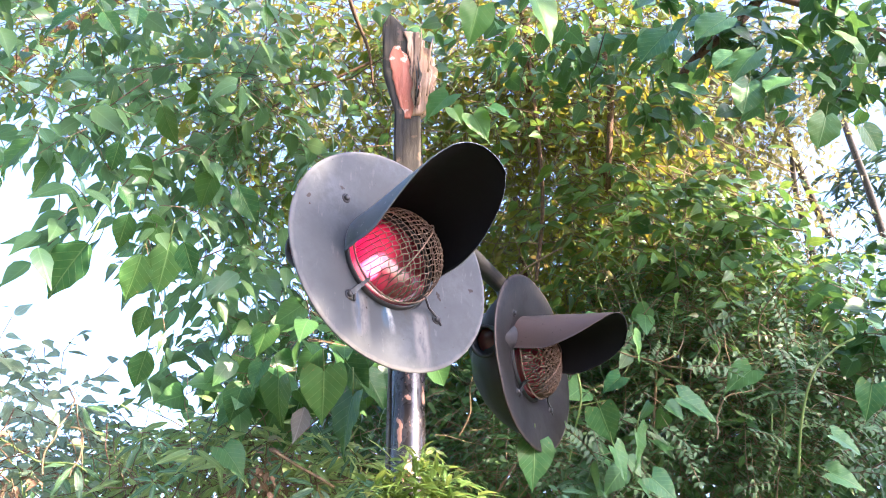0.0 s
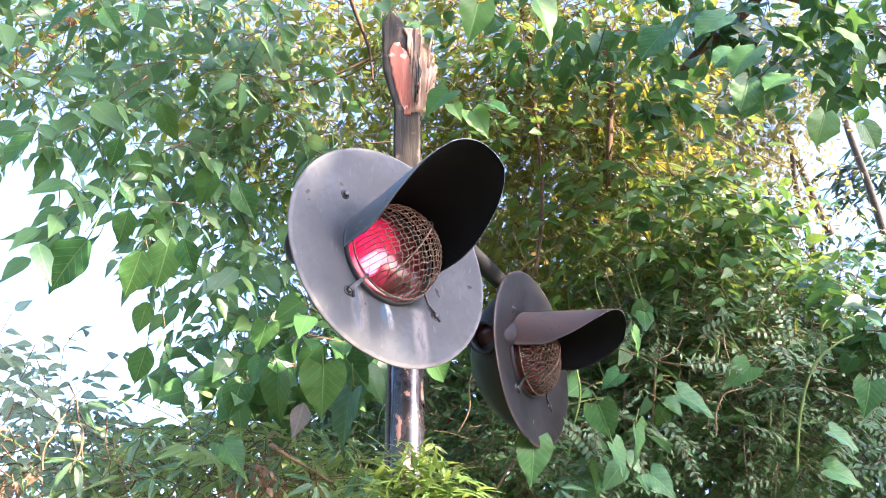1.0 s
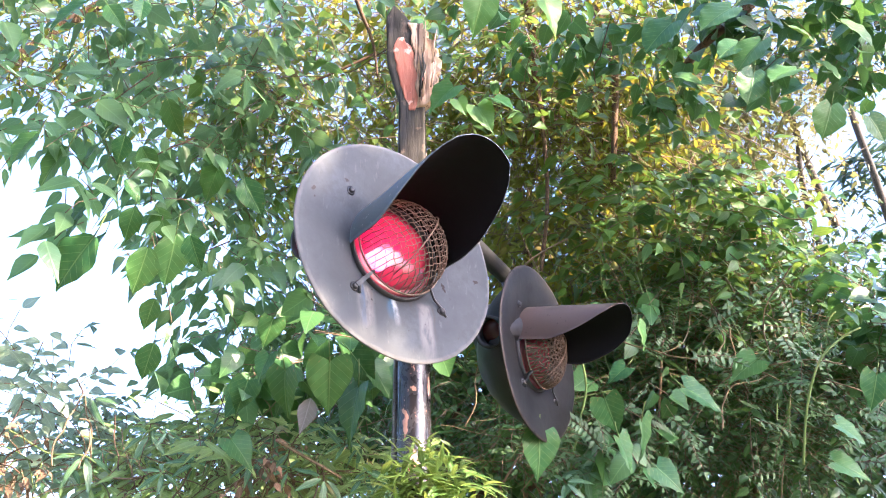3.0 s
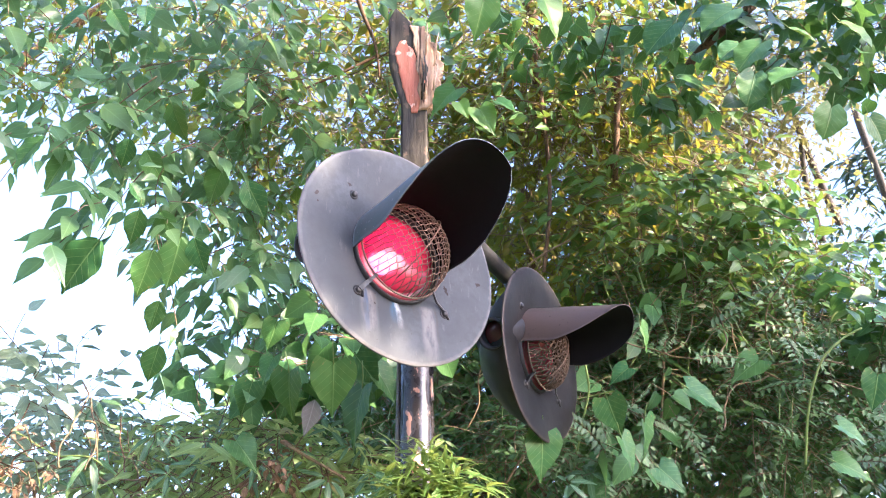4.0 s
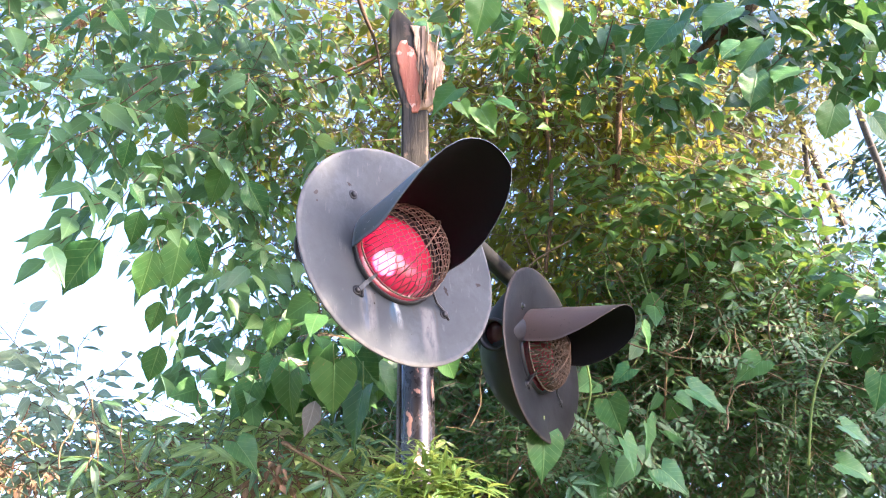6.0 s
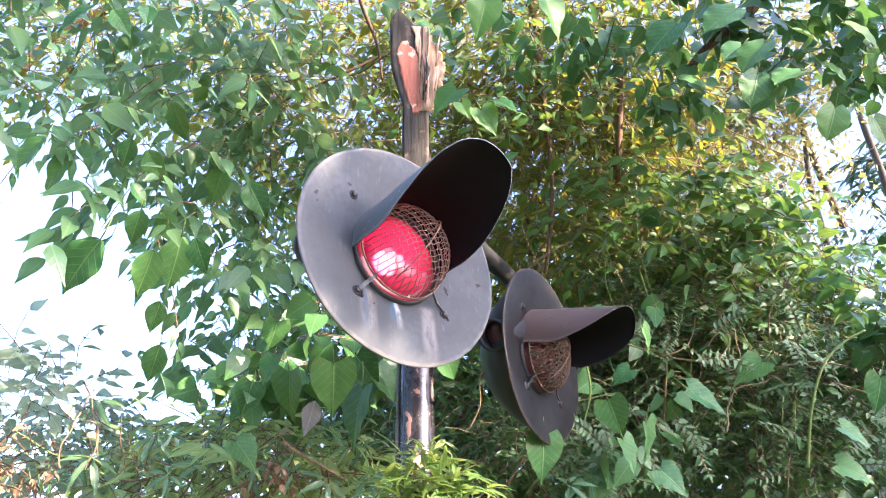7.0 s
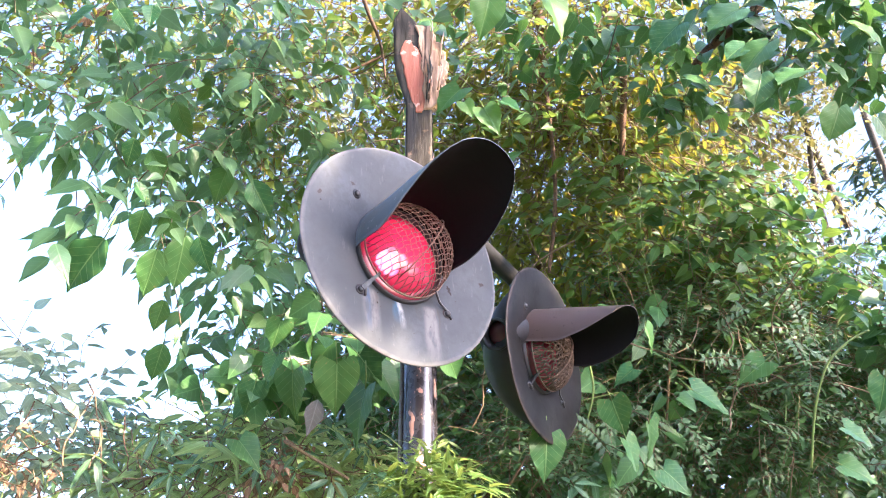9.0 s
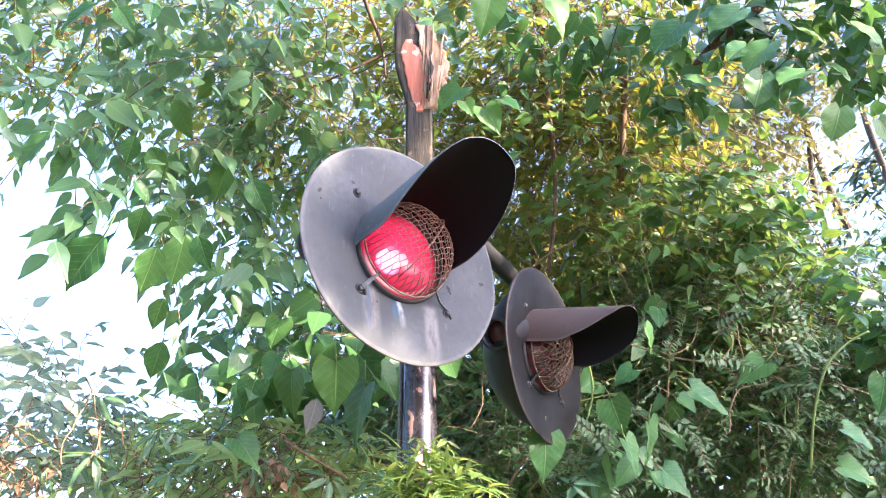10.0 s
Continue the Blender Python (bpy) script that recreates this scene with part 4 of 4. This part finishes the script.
CREEP_LEAVES = [
    ((0.25, 2.08, 2.19), (0.25, 2.11, 2.06), 0.2),
    ((0.47, 2.23, 2.34), (0.51, 2.27, 2.23), -0.4),
    ((0.49, 2.19, 2.21), (0.54, 2.22, 2.11), 0.5),
    ((0.57, 2.13, 2.11), (0.64, 2.11, 2.04), -0.2),
    ((0.74, 2.31, 2.40), (0.87, 2.32, 2.33), 0.2),
    ((0.58, 2.26, 2.28), (0.60, 2.34, 2.15), 0.6),
    ((0.58, 2.37, 2.49), (0.51, 2.38, 2.44), 0.3),
    ((1.06, 1.81, 2.26), (1.04, 1.84, 2.17), 0.1),
    ((0.94, 1.83, 2.14), (1.01, 1.82, 2.09), 0.2),
    ((0.93, 1.87, 2.06), (1.01, 1.85, 2.02), -0.1),
    ((1.05, 2.46, 2.55), (0.94, 2.47, 2.48), 0.2),
    ((0.49, 2.37, 2.70), (0.58, 2.35, 2.67), 0.2),
    ((0.62, 2.30, 2.61), (0.66, 2.35, 2.53), 0.4),
]
TREEL_LEAVES = [
    ((-1.14, 1.85, 3.00), (-1.24, 1.88, 2.88), 0.3),
    ((-1.06, 1.88, 3.04), (-1.15, 1.91, 2.95), -0.3),
    ((-1.23, 1.83, 3.04), (-1.32, 1.84, 2.93), 0.2),
    ((-1.01, 1.91, 3.09), (-1.04, 1.96, 3.01), 0.5),
    ((-0.96, 1.93, 3.06), (-0.91, 1.98, 2.97), -0.4),
    ((-1.04, 1.91, 2.88), (-1.15, 1.94, 2.79), 0.3),
    ((-1.09, 1.94, 2.84), (-1.15, 1.95, 2.74), -0.2),
    ((-1.04, 1.94, 2.74), (-1.16, 1.99, 2.59), 0.6),
    ((-1.05, 2.02, 2.80), (-1.13, 2.06, 2.70), -0.4),
    ((-0.92, 2.04, 2.76), (-0.96, 2.10, 2.62), 0.6),
    ((-0.81, 2.07, 2.82), (-0.78, 2.13, 2.72), -0.2),
    ((-0.85, 2.06, 2.82), (-0.88, 2.13, 2.66), 0.5),
    ((-1.01, 1.98, 2.97), (-0.96, 2.02, 2.91), 0.3),
    ((-0.96, 2.26, 2.69), (-0.99, 2.29, 2.59), 0.4),
]
TREEM_LEAVES = [
    ((-1.02, 1.95, 2.92), (-1.08, 1.97, 2.83), -0.2),
    ((-0.98, 2.02, 2.89), (-1.01, 2.06, 2.79), 0.4),
    ((-0.91, 2.02, 2.89), (-0.87, 2.06, 2.79), -0.3),
    ((-0.87, 1.56, 3.30), (-0.86, 1.55, 3.22), 0.3),
    ((-1.03, 1.56, 3.30), (-1.14, 1.56, 3.21), 0.1),
    ((-1.02, 1.64, 3.37), (-0.96, 1.65, 3.29), -0.4),
    ((-0.60, 1.84, 3.61), (-0.58, 1.86, 3.53), 0.3),
    ((-1.08, 1.92, 3.27), (-1.11, 1.96, 3.16), 0.5),
    ((-0.95, 2.01, 3.32), (-0.91, 2.08, 3.20), -0.4),
    ((-0.80, 2.20, 3.19), (-0.86, 2.25, 3.06), 0.3),
    ((-0.75, 2.31, 3.20), (-0.68, 2.38, 3.08), -0.3),
    ((-1.00, 2.42, 2.60), (-1.04, 2.47, 2.48), 0.4),
    ((-0.91, 2.39, 2.65), (-0.94, 2.42, 2.56), -0.3),
]
L_BRANCH = [(-0.40, 2.23, 4.14), (-0.36, 2.29, 4.03), (-0.31, 2.36, 3.92), (-0.29, 2.43, 3.79)]
L_SIDE = [(-0.31, 2.46, 3.95), (-0.47, 2.49, 3.88), (-0.64, 2.53, 3.82), (-0.84, 2.58, 3.73)]
R_BRANCH = [(0.82, 2.06, 3.46), (0.87, 2.03, 3.52), (0.935, 2.0, 3.58), (1.04, 1.955, 3.65), (1.15, 1.9, 3.76)]
C_STEM = [(0.40, 2.77, 4.60), (0.44, 2.84, 4.47), (0.44, 2.93, 4.32), (0.46, 3.12, 4.00)]
C_STEM2 = [(0.72, 2.90, 4.57), (0.78, 2.96, 4.47), (0.81, 3.11, 4.21), (0.84, 3.30, 3.88)]
C_STEM3 = [(0.40, 2.72, 4.3), (0.417, 2.72, 4.06), (0.43, 2.74, 3.46), (0.38, 2.76, 3.05)]
C_STEM4 = [(0.75, 2.74, 4.5), (0.76, 2.74, 4.33), (0.79, 2.75, 4.08), (0.74, 2.85, 3.54)]
CURL = [(1.02, 2.23, 2.14), (1.03, 2.15, 2.28), (1.06, 2.08, 2.39), (1.12, 2.05, 2.45), (1.18, 2.03, 2.48)]
STICK = [(-0.49, 2.19, 2.20), (-0.41, 2.22, 2.16), (-0.31, 2.25, 2.11)]
STICK2 = [(-0.96, 2.58, 2.33), (-0.85, 2.58, 2.32), (-0.74, 2.59, 2.32)]
FAR1 = [(4.55, 7.72, 6.22), (4.28, 7.43, 6.74), (4.05, 7.13, 7.25), (3.92, 6.83, 7.77)]
FAR2 = [(5.60, 8.36, 6.11), (5.29, 7.87, 6.96), (5.01, 7.49, 7.63), (4.87, 7.21, 8.11)]
FAR3 = [(4.11, 7.39, 5.80), (3.92, 7.05, 6.40), (3.86, 6.76, 6.89)]
HANG = [(0.42, 2.33, 2.56), (0.45, 2.40, 2.44), (0.43, 2.46, 2.34), (0.40, 2.54, 2.20)]
HANG2 = [(0.81, 2.70, 2.72), (0.80, 2.81, 2.53), (0.79, 2.89, 2.39)]
HANG3 = [(0.17, 2.46, 2.14), (0.26, 2.39, 2.27)]
TW1 = [(0.99, 2.93, 3.32), (1.14, 2.98, 3.24), (1.32, 3.02, 3.17)]
TW2 = [(1.03, 2.82, 2.72), (1.16, 2.88, 2.60), (1.23, 2.98, 2.43)]
LT1 = [(-0.82, 1.96, 3.11), (-0.96, 1.99, 3.05), (-1.05, 2.04, 2.97), (-1.14, 2.10, 2.86)]
LT2 = [(-0.96, 1.89, 3.33), (-1.11, 1.94, 3.23), (-1.22, 2.00, 3.14)]
LT3 = [(-0.74, 2.25, 2.90), (-0.87, 2.28, 2.85), (-0.98, 2.33, 2.77)]
PALM = [(-0.64, 2.30, 2.22), (-0.58, 2.27, 2.16), (-0.46, 2.24, 2.13), (-0.36, 2.25, 2.11), (-0.23, 2.19, 2.11), (-0.55, 2.39, 2.27), (-1.01, 2.56, 2.36), (-1.16, 2.60, 2.30), (-1.24, 2.53, 2.21), (-0.84, 2.51, 2.25), (-0.76, 2.47, 2.33), (-0.31, 2.30, 2.22), (-0.16, 2.15, 2.08), (-1.26, 2.62, 2.47), (-1.33, 2.55, 2.18), (0.35, 2.36, 2.12), (0.43, 2.44, 2.17)]
rng = random.Random(61)
PALM += [(rng.uniform(-1.35, -0.15), rng.uniform(2.2, 2.55), 0.0) for _ in range(12)]
PALM = [(x, y, z or 1.45 + 0.34 * y + rng.uniform(-0.1, 0.08)) for x, y, z in PALM]
PALE_LEAF = [(-0.361, 1.938, 2.244), (-0.385, 1.974, 2.142)]

plant("broadleaf_tree", "broad-leaved tree with large drooping green leaves against bright sky", "tree", (-3.4, 3.9, 0), [
    ([(-3.4, 3.9, 0), (-3.3, 3.9, 2.5), (-3.1, 3.8, 4.6), (-2.2, 3.5, 5.4), (-0.6, 3.0, 5.6)], 0.08, 0.015),
    (LT1, 0.0025, 0.001), (LT2, 0.0025, 0.001), (LT3, 0.0025, 0.001), (L_BRANCH, 0.011, 0.004), (L_SIDE, 0.007, 0.004),
], [("ovate", LEAF_BROAD, foliage(1, [(c, r, n * 55 // 100) for c, r, n in LEFT_BLOBS], 0.115, 5, 0.27, 0.9)),
    ("ovate", LEAF_BROAD, foliage(21, [((c[0] + 0.06, c[1] + 0.12, c[2] + 0.07), r, n * 70 // 100) for c, r, n in LEFT_BLOBS], 0.068, 7, 0.3, 0.8))], BARK, TREEL_LEAVES + TREEM_LEAVES, "ovate", sway=1.6)
vine = plant("climbing_vine", "tangle of climbing vine with small sunlit leaves", "vine", (0.5, 4.2, 0), [
    ([(0.5, 4.2, 0), (0.45, 4.2, 2), (0.5, 4.1, 3.4), (0.4, 4.0, 5.0)], 0.06, 0.02),
    ([(0.45, 4.2, 1.5), (0.0, 4.0, 3), (-0.4, 3.8, 4.6)], 0.04, 0.012),
    (C_STEM, 0.03, 0.02), (C_STEM2, 0.035, 0.02), (C_STEM3, 0.012, 0.007), (C_STEM4, 0.026, 0.012), (TW1, 0.006, 0.004),
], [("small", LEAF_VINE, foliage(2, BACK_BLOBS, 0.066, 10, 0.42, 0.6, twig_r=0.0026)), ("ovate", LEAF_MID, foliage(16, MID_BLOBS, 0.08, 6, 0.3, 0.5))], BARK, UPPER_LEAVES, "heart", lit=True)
thicket = plant("shade_thicket", "dense dark green thicket with small leaves and bare stems", "shrub", (1.2, 3.4, 0), [
    ([(1.2, 3.4, 0), (1.2, 3.4, 1.2), (1.4, 3.5, 2.6)], 0.04, 0.01),
    ([(1.2, 3.4, 0.1), (0.6, 3.2, 1.2), (0.3, 3.2, 2.3)], 0.03, 0.008),
    (HANG2, 0.006, 0.004), (TW2, 0.005, 0.003), (HANG3, 0.004, 0.003),
], [("small", LEAF_DARK, foliage(3, DARK_BLOBS, 0.055, 9, 0.36, 0.5)),
    ("small", LEAF_DARK, foliage(13, PINNATE_BLOBS, 0.034, 14, 0.24, 0.25, spread=1.4)),
    ("small", LEAF_SPRAY, sprays(17, SPRAY_BLOBS, 0.034, 0.2))], TWIG)
add_stems(vine, 41, VINESTEM_BLOBS, (TWIG, BARK, TWIG), 0.8)
add_stems(thicket, 42, DARKSTEM_BLOBS, (TWIG, STEM_GREEN, TWIG), 0.6)
plant("linden_tree", "tree with rounded green leaves on thin reddish branches", "tree", (3.4, 3.2, 0), [
    ([(3.4, 3.2, 0), (3.3, 3.2, 2.5), (2.9, 3.1, 4.2), (2.0, 3.0, 4.9), (0.6, 2.8, 5.0)], 0.06, 0.01),
    (R_BRANCH, 0.014, 0.02),
], [("heart", LEAF_HEART, foliage(4, RIGHT_BLOBS, 0.075, 5, 0.2, 0.7))], BARK, RIGHTL_LEAVES, "round", sway=1.8)
bank = plant("bamboo_grass", "low bank of narrow-bladed bamboo grass with dry stalks", "bush", (-0.9, 2.8, 0), [
    ([(-0.9, 2.8, 0), (-0.9, 2.8, 1.0), (-0.8, 2.8, 1.9)], 0.02, 0.006),
    (STICK, 0.005, 0.004), (STICK2, 0.006, 0.004),
], [("blade", LEAF_BLADE, foliage(5, LOWLEFT_BLOBS, 0.088, 8, 0.26, 0.5)), ("ovate", LEAF_DRY, foliage(15, DRY_BLOBS, 0.034, 5, 0.13, 1.0))], TWIG)
add_stems(bank, 43, BANKSTEM_BLOBS, (TWIG, BARK, TWIG, STEM_GREEN), 0.26)
plant("roadside_shrub", "grey-green shrub against the bright sky, leaf colour paled for haze and back light", "shrub", (-1.5, 2.6, 0), [
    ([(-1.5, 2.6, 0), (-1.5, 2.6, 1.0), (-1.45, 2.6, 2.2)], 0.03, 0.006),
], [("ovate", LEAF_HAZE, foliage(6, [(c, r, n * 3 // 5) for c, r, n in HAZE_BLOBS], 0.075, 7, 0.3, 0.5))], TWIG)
plant("heart_leaf_vine", "vine with big heart-shaped leaves hanging beside the mast", "vine", (-0.4, 2.0, 0), [
    ([(-0.4, 2.0, 0), (-0.38, 2.0, 1.2), (-0.35, 2.05, 1.95)], 0.006, 0.003),
], [("heart", LEAF_HEART, foliage(7, HEARTC_BLOBS, 0.1, 3, 0.2, 1.2))], STEM_GREEN, VINE_LEAVES, "heart")


def tuft(seed, c, r, count):
    """Upright strap leaves that arch outward."""
    rng, rows = random.Random(seed), []
    for _ in range(count):
        o = in_blob(rng, (c, r))
        tip = Vector((rng.gauss(0, 0.9), rng.gauss(-0.25, 0.7), rng.uniform(-0.25, 0.9)))
        face = Vector((-0.6 * tip.x + rng.gauss(0, 0.3), -tip.y - 0.5, 0.9))
        rows.append((*o, *tip, *face, rng.uniform(0.035, 0.09)))
    return rows


plant("lily_grass", "tuft of bright strap leaves round the mast", "plant", (-0.05, 1.75, 0), [
    ([(-0.05, 1.75, 0), (-0.05, 1.75, 1.0), (-0.04, 1.74, 1.96)], 0.012, 0.006),
], [("strap", LEAF_BASE, (tuft(8, (-0.07, 1.76, 2.0), (0.1, 0.06, 0.09), 150), None)), ("blade", LEAF_BASE, (tuft(18, (-0.05, 1.77, 1.975), (0.14, 0.08, 0.09), 260), None))], STEM_GREEN)
plant("heart_leaf_creeper", "creeper with heart-shaped leaves and curling stems in shade", "vine", (0.7, 2.2, 0), [
    ([(0.7, 2.2, 0), (0.7, 2.2, 1.2), (0.6, 2.15, 2.0)], 0.012, 0.004),
    (CURL, 0.004, 0.003), (HANG, 0.004, 0.003),
], [("heart", LEAF_HEART, foliage(9, HEARTR_BLOBS, 0.1, 3, 0.2, 1.1))], STEM_GREEN, CREEP_LEAVES, "heart")
rng = random.Random(31)
PALM_SPOTS = [row for place in PALM for row in palmate(rng, place, (rng.gauss(0, 0.35), -0.8, 0.5), rng.uniform(0.07, 0.115))]
plant("five_leaf_creeper", "creeper with five-fingered leaves over the bank", "vine", (-0.4, 1.9, 0), [
    ([(-0.4, 1.9, 0), (-0.42, 1.95, 1.0), (-0.45, 2.05, 1.9)], 0.006, 0.003),
], [("blade", LEAF_FINGER, (PALM_SPOTS, None)), ("ovate", LEAF_PALE, ([(*PALE_LEAF[0], *(Vector(PALE_LEAF[1]) - Vector(PALE_LEAF[0])), 0.3, -0.9, 0.2, 0.1)], None))], STEM_GREEN)
plant("far_woods", "sunlit woods in the distance", "woods", (2.0, 10.0, 0), [
    ([(2.0, 10.0, 0), (2.2, 10, 4), (1.8, 9.8, 9)], 0.2, 0.06),
    (FAR1, 0.05, 0.03), (FAR3, 0.04, 0.025),
], [("tri", LEAF_FAR, foliage(10, [(c, r, n * 3 // 2) for c, r, n in FAR_BLOBS], 0.09, 14, 1.0, 0.4))], GREY_BARK, kind="stuff")
plant("pine_tree", "dark pine with tufted needles", "tree", (6.0, 10.2, 0), [
    ([(6.0, 10.2, 0), (5.9, 10.2, 3), (5.8, 10, 6)], 0.16, 0.1),
    (FAR2, 0.05, 0.035),
], [("blade", LEAF_PINE, foliage(11, PINE_BLOBS, 0.24, 12, 0.6, 0.2))], GREY_BARK)
plant("hedge_bank", "dark overgrown bank of shrubs behind the signal", "hedge", (1.0, 5.2, 0), [
    ([(1.0, 5.2, 0), (1.0, 5.2, 1.5), (1.2, 5.2, 3.0)], 0.05, 0.02),
], [("ovate", LEAF_DARK, foliage(12, BANK_BLOBS, 0.14, 9, 0.5, 0.5, twig_r=0.004))], BARK, kind="stuff")


def undergrowth(seed, x0, x1, y0, y1, count, rise, clumps, size):
    """Clumps of leaves on upright stalks from the soil to under the taller plants."""
    rng, rows, stalks = random.Random(seed), [], Geo()
    spots = []
    while len(spots) < clumps:
        x, y = rng.gauss(0.5 * (x0 + x1), 0.34 * (x1 - x0)), rng.uniform(y0, y1)
        if math.hypot(x - 0.03, y - 1.8) > 0.3:
            spots.append((x, y, (1.5 + rise * y) * rng.uniform(0.72, 1.0)))
    for x, y, top in spots:
        lean = Vector((rng.gauss(0, 0.1), rng.gauss(0, 0.1), 0))
        limb(stalks, [Vector((x, y, 0)), Vector((x, y, top * 0.5)) + lean * 0.4, Vector((x, y, top * 0.93)) + lean], 0.009, 0.003, 5)
        for k in range(count):
            h = rng.random() ** 0.7
            a, r = rng.uniform(0, 6.28), rng.uniform(0.02, 0.24)
            o = Vector((x + r * math.cos(a), y + r * math.sin(a), top * h * 0.93)) + lean * h
            tip = Vector((math.cos(a) + rng.gauss(0, 0.3), math.sin(a) + rng.gauss(0, 0.3), rng.gauss(-0.25, 0.3)))
            face = Vector((0.5 * math.cos(a), 0.5 * math.sin(a), 1.0))
            rows.append((*o, *tip, *face, size * rng.uniform(0.7, 1.25)))
    return rows, stalks


UNDER = undergrowth(51, -2.8, 3.0, 2.05, 4.6, 48, 0.14, 170, 0.1)
plant("undergrowth", "dense knee to head high weeds round the mast", "undergrowth", (0.6, 2.9, 0), [], [("ovate", LEAF_DARK, UNDER)], TWIG, kind="stuff")
WEEDS = undergrowth(52, -5.0, 7.0, 4.8, 10.0, 40, 0.12, 170, 0.2)
plant("bank_undergrowth", "tall weeds covering the bank behind the signal", "undergrowth", (1.0, 6.5, 0), [], [("ovate", LEAF_DARK, WEEDS)], TWIG, kind="stuff")
rng = random.Random(53)
TURF = []
for _ in range(9000):
    x, y = rng.gauss(0.2, 1.9), 3.2 + rng.gauss(0, 1.25)
    if y < 1.2 + 0.25 * noise.noise((x * 1.3, 0, 0)):
        continue
    TURF.append((x, y, 0.0, rng.gauss(0, 0.45), rng.gauss(0, 0.45), 1.0, rng.gauss(0, 1), rng.gauss(-0.5, 1), 0.4, rng.uniform(0.12, 0.34)))
plant("verge_grass", "rough green grass on the verge round the mast", "grass", (0.0, 3.0, 0), [], [("blade", LEAF_BLADE, (TURF, None))], TWIG, kind="stuff")


def unseen_shade_trees():
    """Unseen trees added behind and above to block light; open along the lane rightwards."""
    rng = random.Random(21)
    spots = []
    for k in range(9000):
        if k % 4:
            a = radians(rng.choice((rng.uniform(-128, 18), rng.uniform(-128, 18), rng.uniform(104, 114))))
            r, z = rng.uniform(5.0, 8.0), 8.5 * rng.random()
            p = (r * math.sin(a), -r * math.cos(a), z)
        else:
            p = (rng.uniform(-6, 0.5), rng.uniform(-6, 0.6), rng.uniform(6.0, 8.5))
        tip = (rng.gauss(0, 1), rng.gauss(0, 1), rng.gauss(-0.5, 0.6))
        face = (rng.gauss(0, 0.6), rng.gauss(0, 0.6), 1)
        spots.append((*p, *tip, *face, rng.uniform(0.3, 0.55)))
    # nearer unseen crowns added up the sun's path to shade signals and plants
    across = Vector((0, 0, 1)).cross(sun_dir).normalized()
    crown = sun_dir * 5.0 + Vector((0.08, 1.73, 2.43))
    for c, wide, high, count in ((crown, 0.62, 0.27, 900), (sun_dir * 6.0 + Vector((1.25, 2.9, 2.1)), 0.95, 0.6, 760), (sun_dir * 5.5 + Vector((0.8, 2.2, 2.2)), 0.55, 0.42, 800), (sun_dir * 5.5 + Vector((0.72, 2.5, 2.85)), 0.42, 0.3, 180), (sun_dir * 6.0 + Vector((-1.15, 2.1, 3.3)), 0.8, 0.8, 380), (sun_dir * 6.0 + Vector((1.05, 2.0, 3.76)), 0.7, 0.3, 230)):
        for k in range(count):
            u = Vector((rng.gauss(0, 1), rng.gauss(0, 1), rng.gauss(0, 1))).normalized() * rng.random() ** 0.4
            p = c + across * wide * u.x + Vector((0, 0, 1)) * high * u.y + sun_dir * 0.5 * u.z
            # a gap left in the added crown, so the sun reaches the lower mast
            at = p - MAST
            at -= sun_dir * (at.x * sun_dir.x + at.y * sun_dir.y) / (sun_dir.x ** 2 + sun_dir.y ** 2)
            if abs(at.dot(across)) < 0.15 and at.z < 2.3:
                continue
            spots.append((*p, rng.gauss(0, 1), rng.gauss(0, 1), rng.gauss(-0.3, 0.5), *(sun_dir + Vector((rng.gauss(0, 0.4), rng.gauss(0, 0.4), rng.gauss(0, 0.4)))), rng.uniform(0.14, 0.2)))
    trunks = [([(5.2, -0.6, 0), (5.1, -0.5, 2.2), (crown.x + 0.2, crown.y, crown.z)], 0.05, 0.012)] + [([(x, y, 0), (x + 0.1, y, 3), (x - 0.1, y + 0.1, 7)], 0.14, 0.06) for x, y in ((-5.5, -2.5), (-3.5, -5.5), (0.5, -6.8), (-6.5, 1.5), (6.3, 1.6), (1.2, -6.4))]
    plant("unseen_shade_trees", "unseen leafy trees added behind the lane to shade the signals and plants", "woods", (-5.5, -2.5, 0), trunks, [("ovate", LEAF_DARK, (spots, None))], BARK, kind="stuff")


unseen_shade_trees()


def lamp_rows(at, on_at, off_at, start_on, rise=0.16, fall=0.24):
    """Turns of the lamp plate: glowing face forward while lit, backward while dark."""
    rows = []
    for k in range(301):
        t = k / 30
        level = 1.0 if start_on else 0.0
        for e in on_at:
            level += min(1, max(0, (t - e) / rise + 0.5))
        for e in off_at:
            level -= min(1, max(0, (t - e) / fall + 0.5))
        rows.append((t, pose(*at, 0, 0, -180 * (1 - level))))
    return rows


def motions():
    rng = random.Random(8)
    for leaf, m, amount in SWAYING:
        a, b, c = rng.uniform(0, 6), rng.uniform(0, 6), rng.uniform(0, 6)
        rows = []
        for k in range(26):
            t = k * 0.4
            s = math.sin(t * 1.9 + a) + 0.6 * math.sin(t * 4.1 + b)
            rows.append((t, m @ pose(0, 0, 0, amount * s, amount * 0.8 * math.sin(t * 2.7 + c), amount * 0.4 * s)))
        walk(leaf, rows)
    up = [0.63, 1.66, 2.68, 3.72, 4.75, 5.78, 6.80, 7.82, 8.86, 9.89]
    down = [0.03, 1.03, 2.05, 3.08, 4.09, 5.13, 6.16, 7.18, 8.21, 9.23]
    for at, one, other in ((LAMP_AT, lamp_1, lamp_2), ((0, 0.062, 0), small_1, small_2)):
        walk(one, lamp_rows(at, up, down, True))
        walk(other, lamp_rows(at, [t + 0.12 for t in down], [t + 0.02 for t in up], False))


motions()
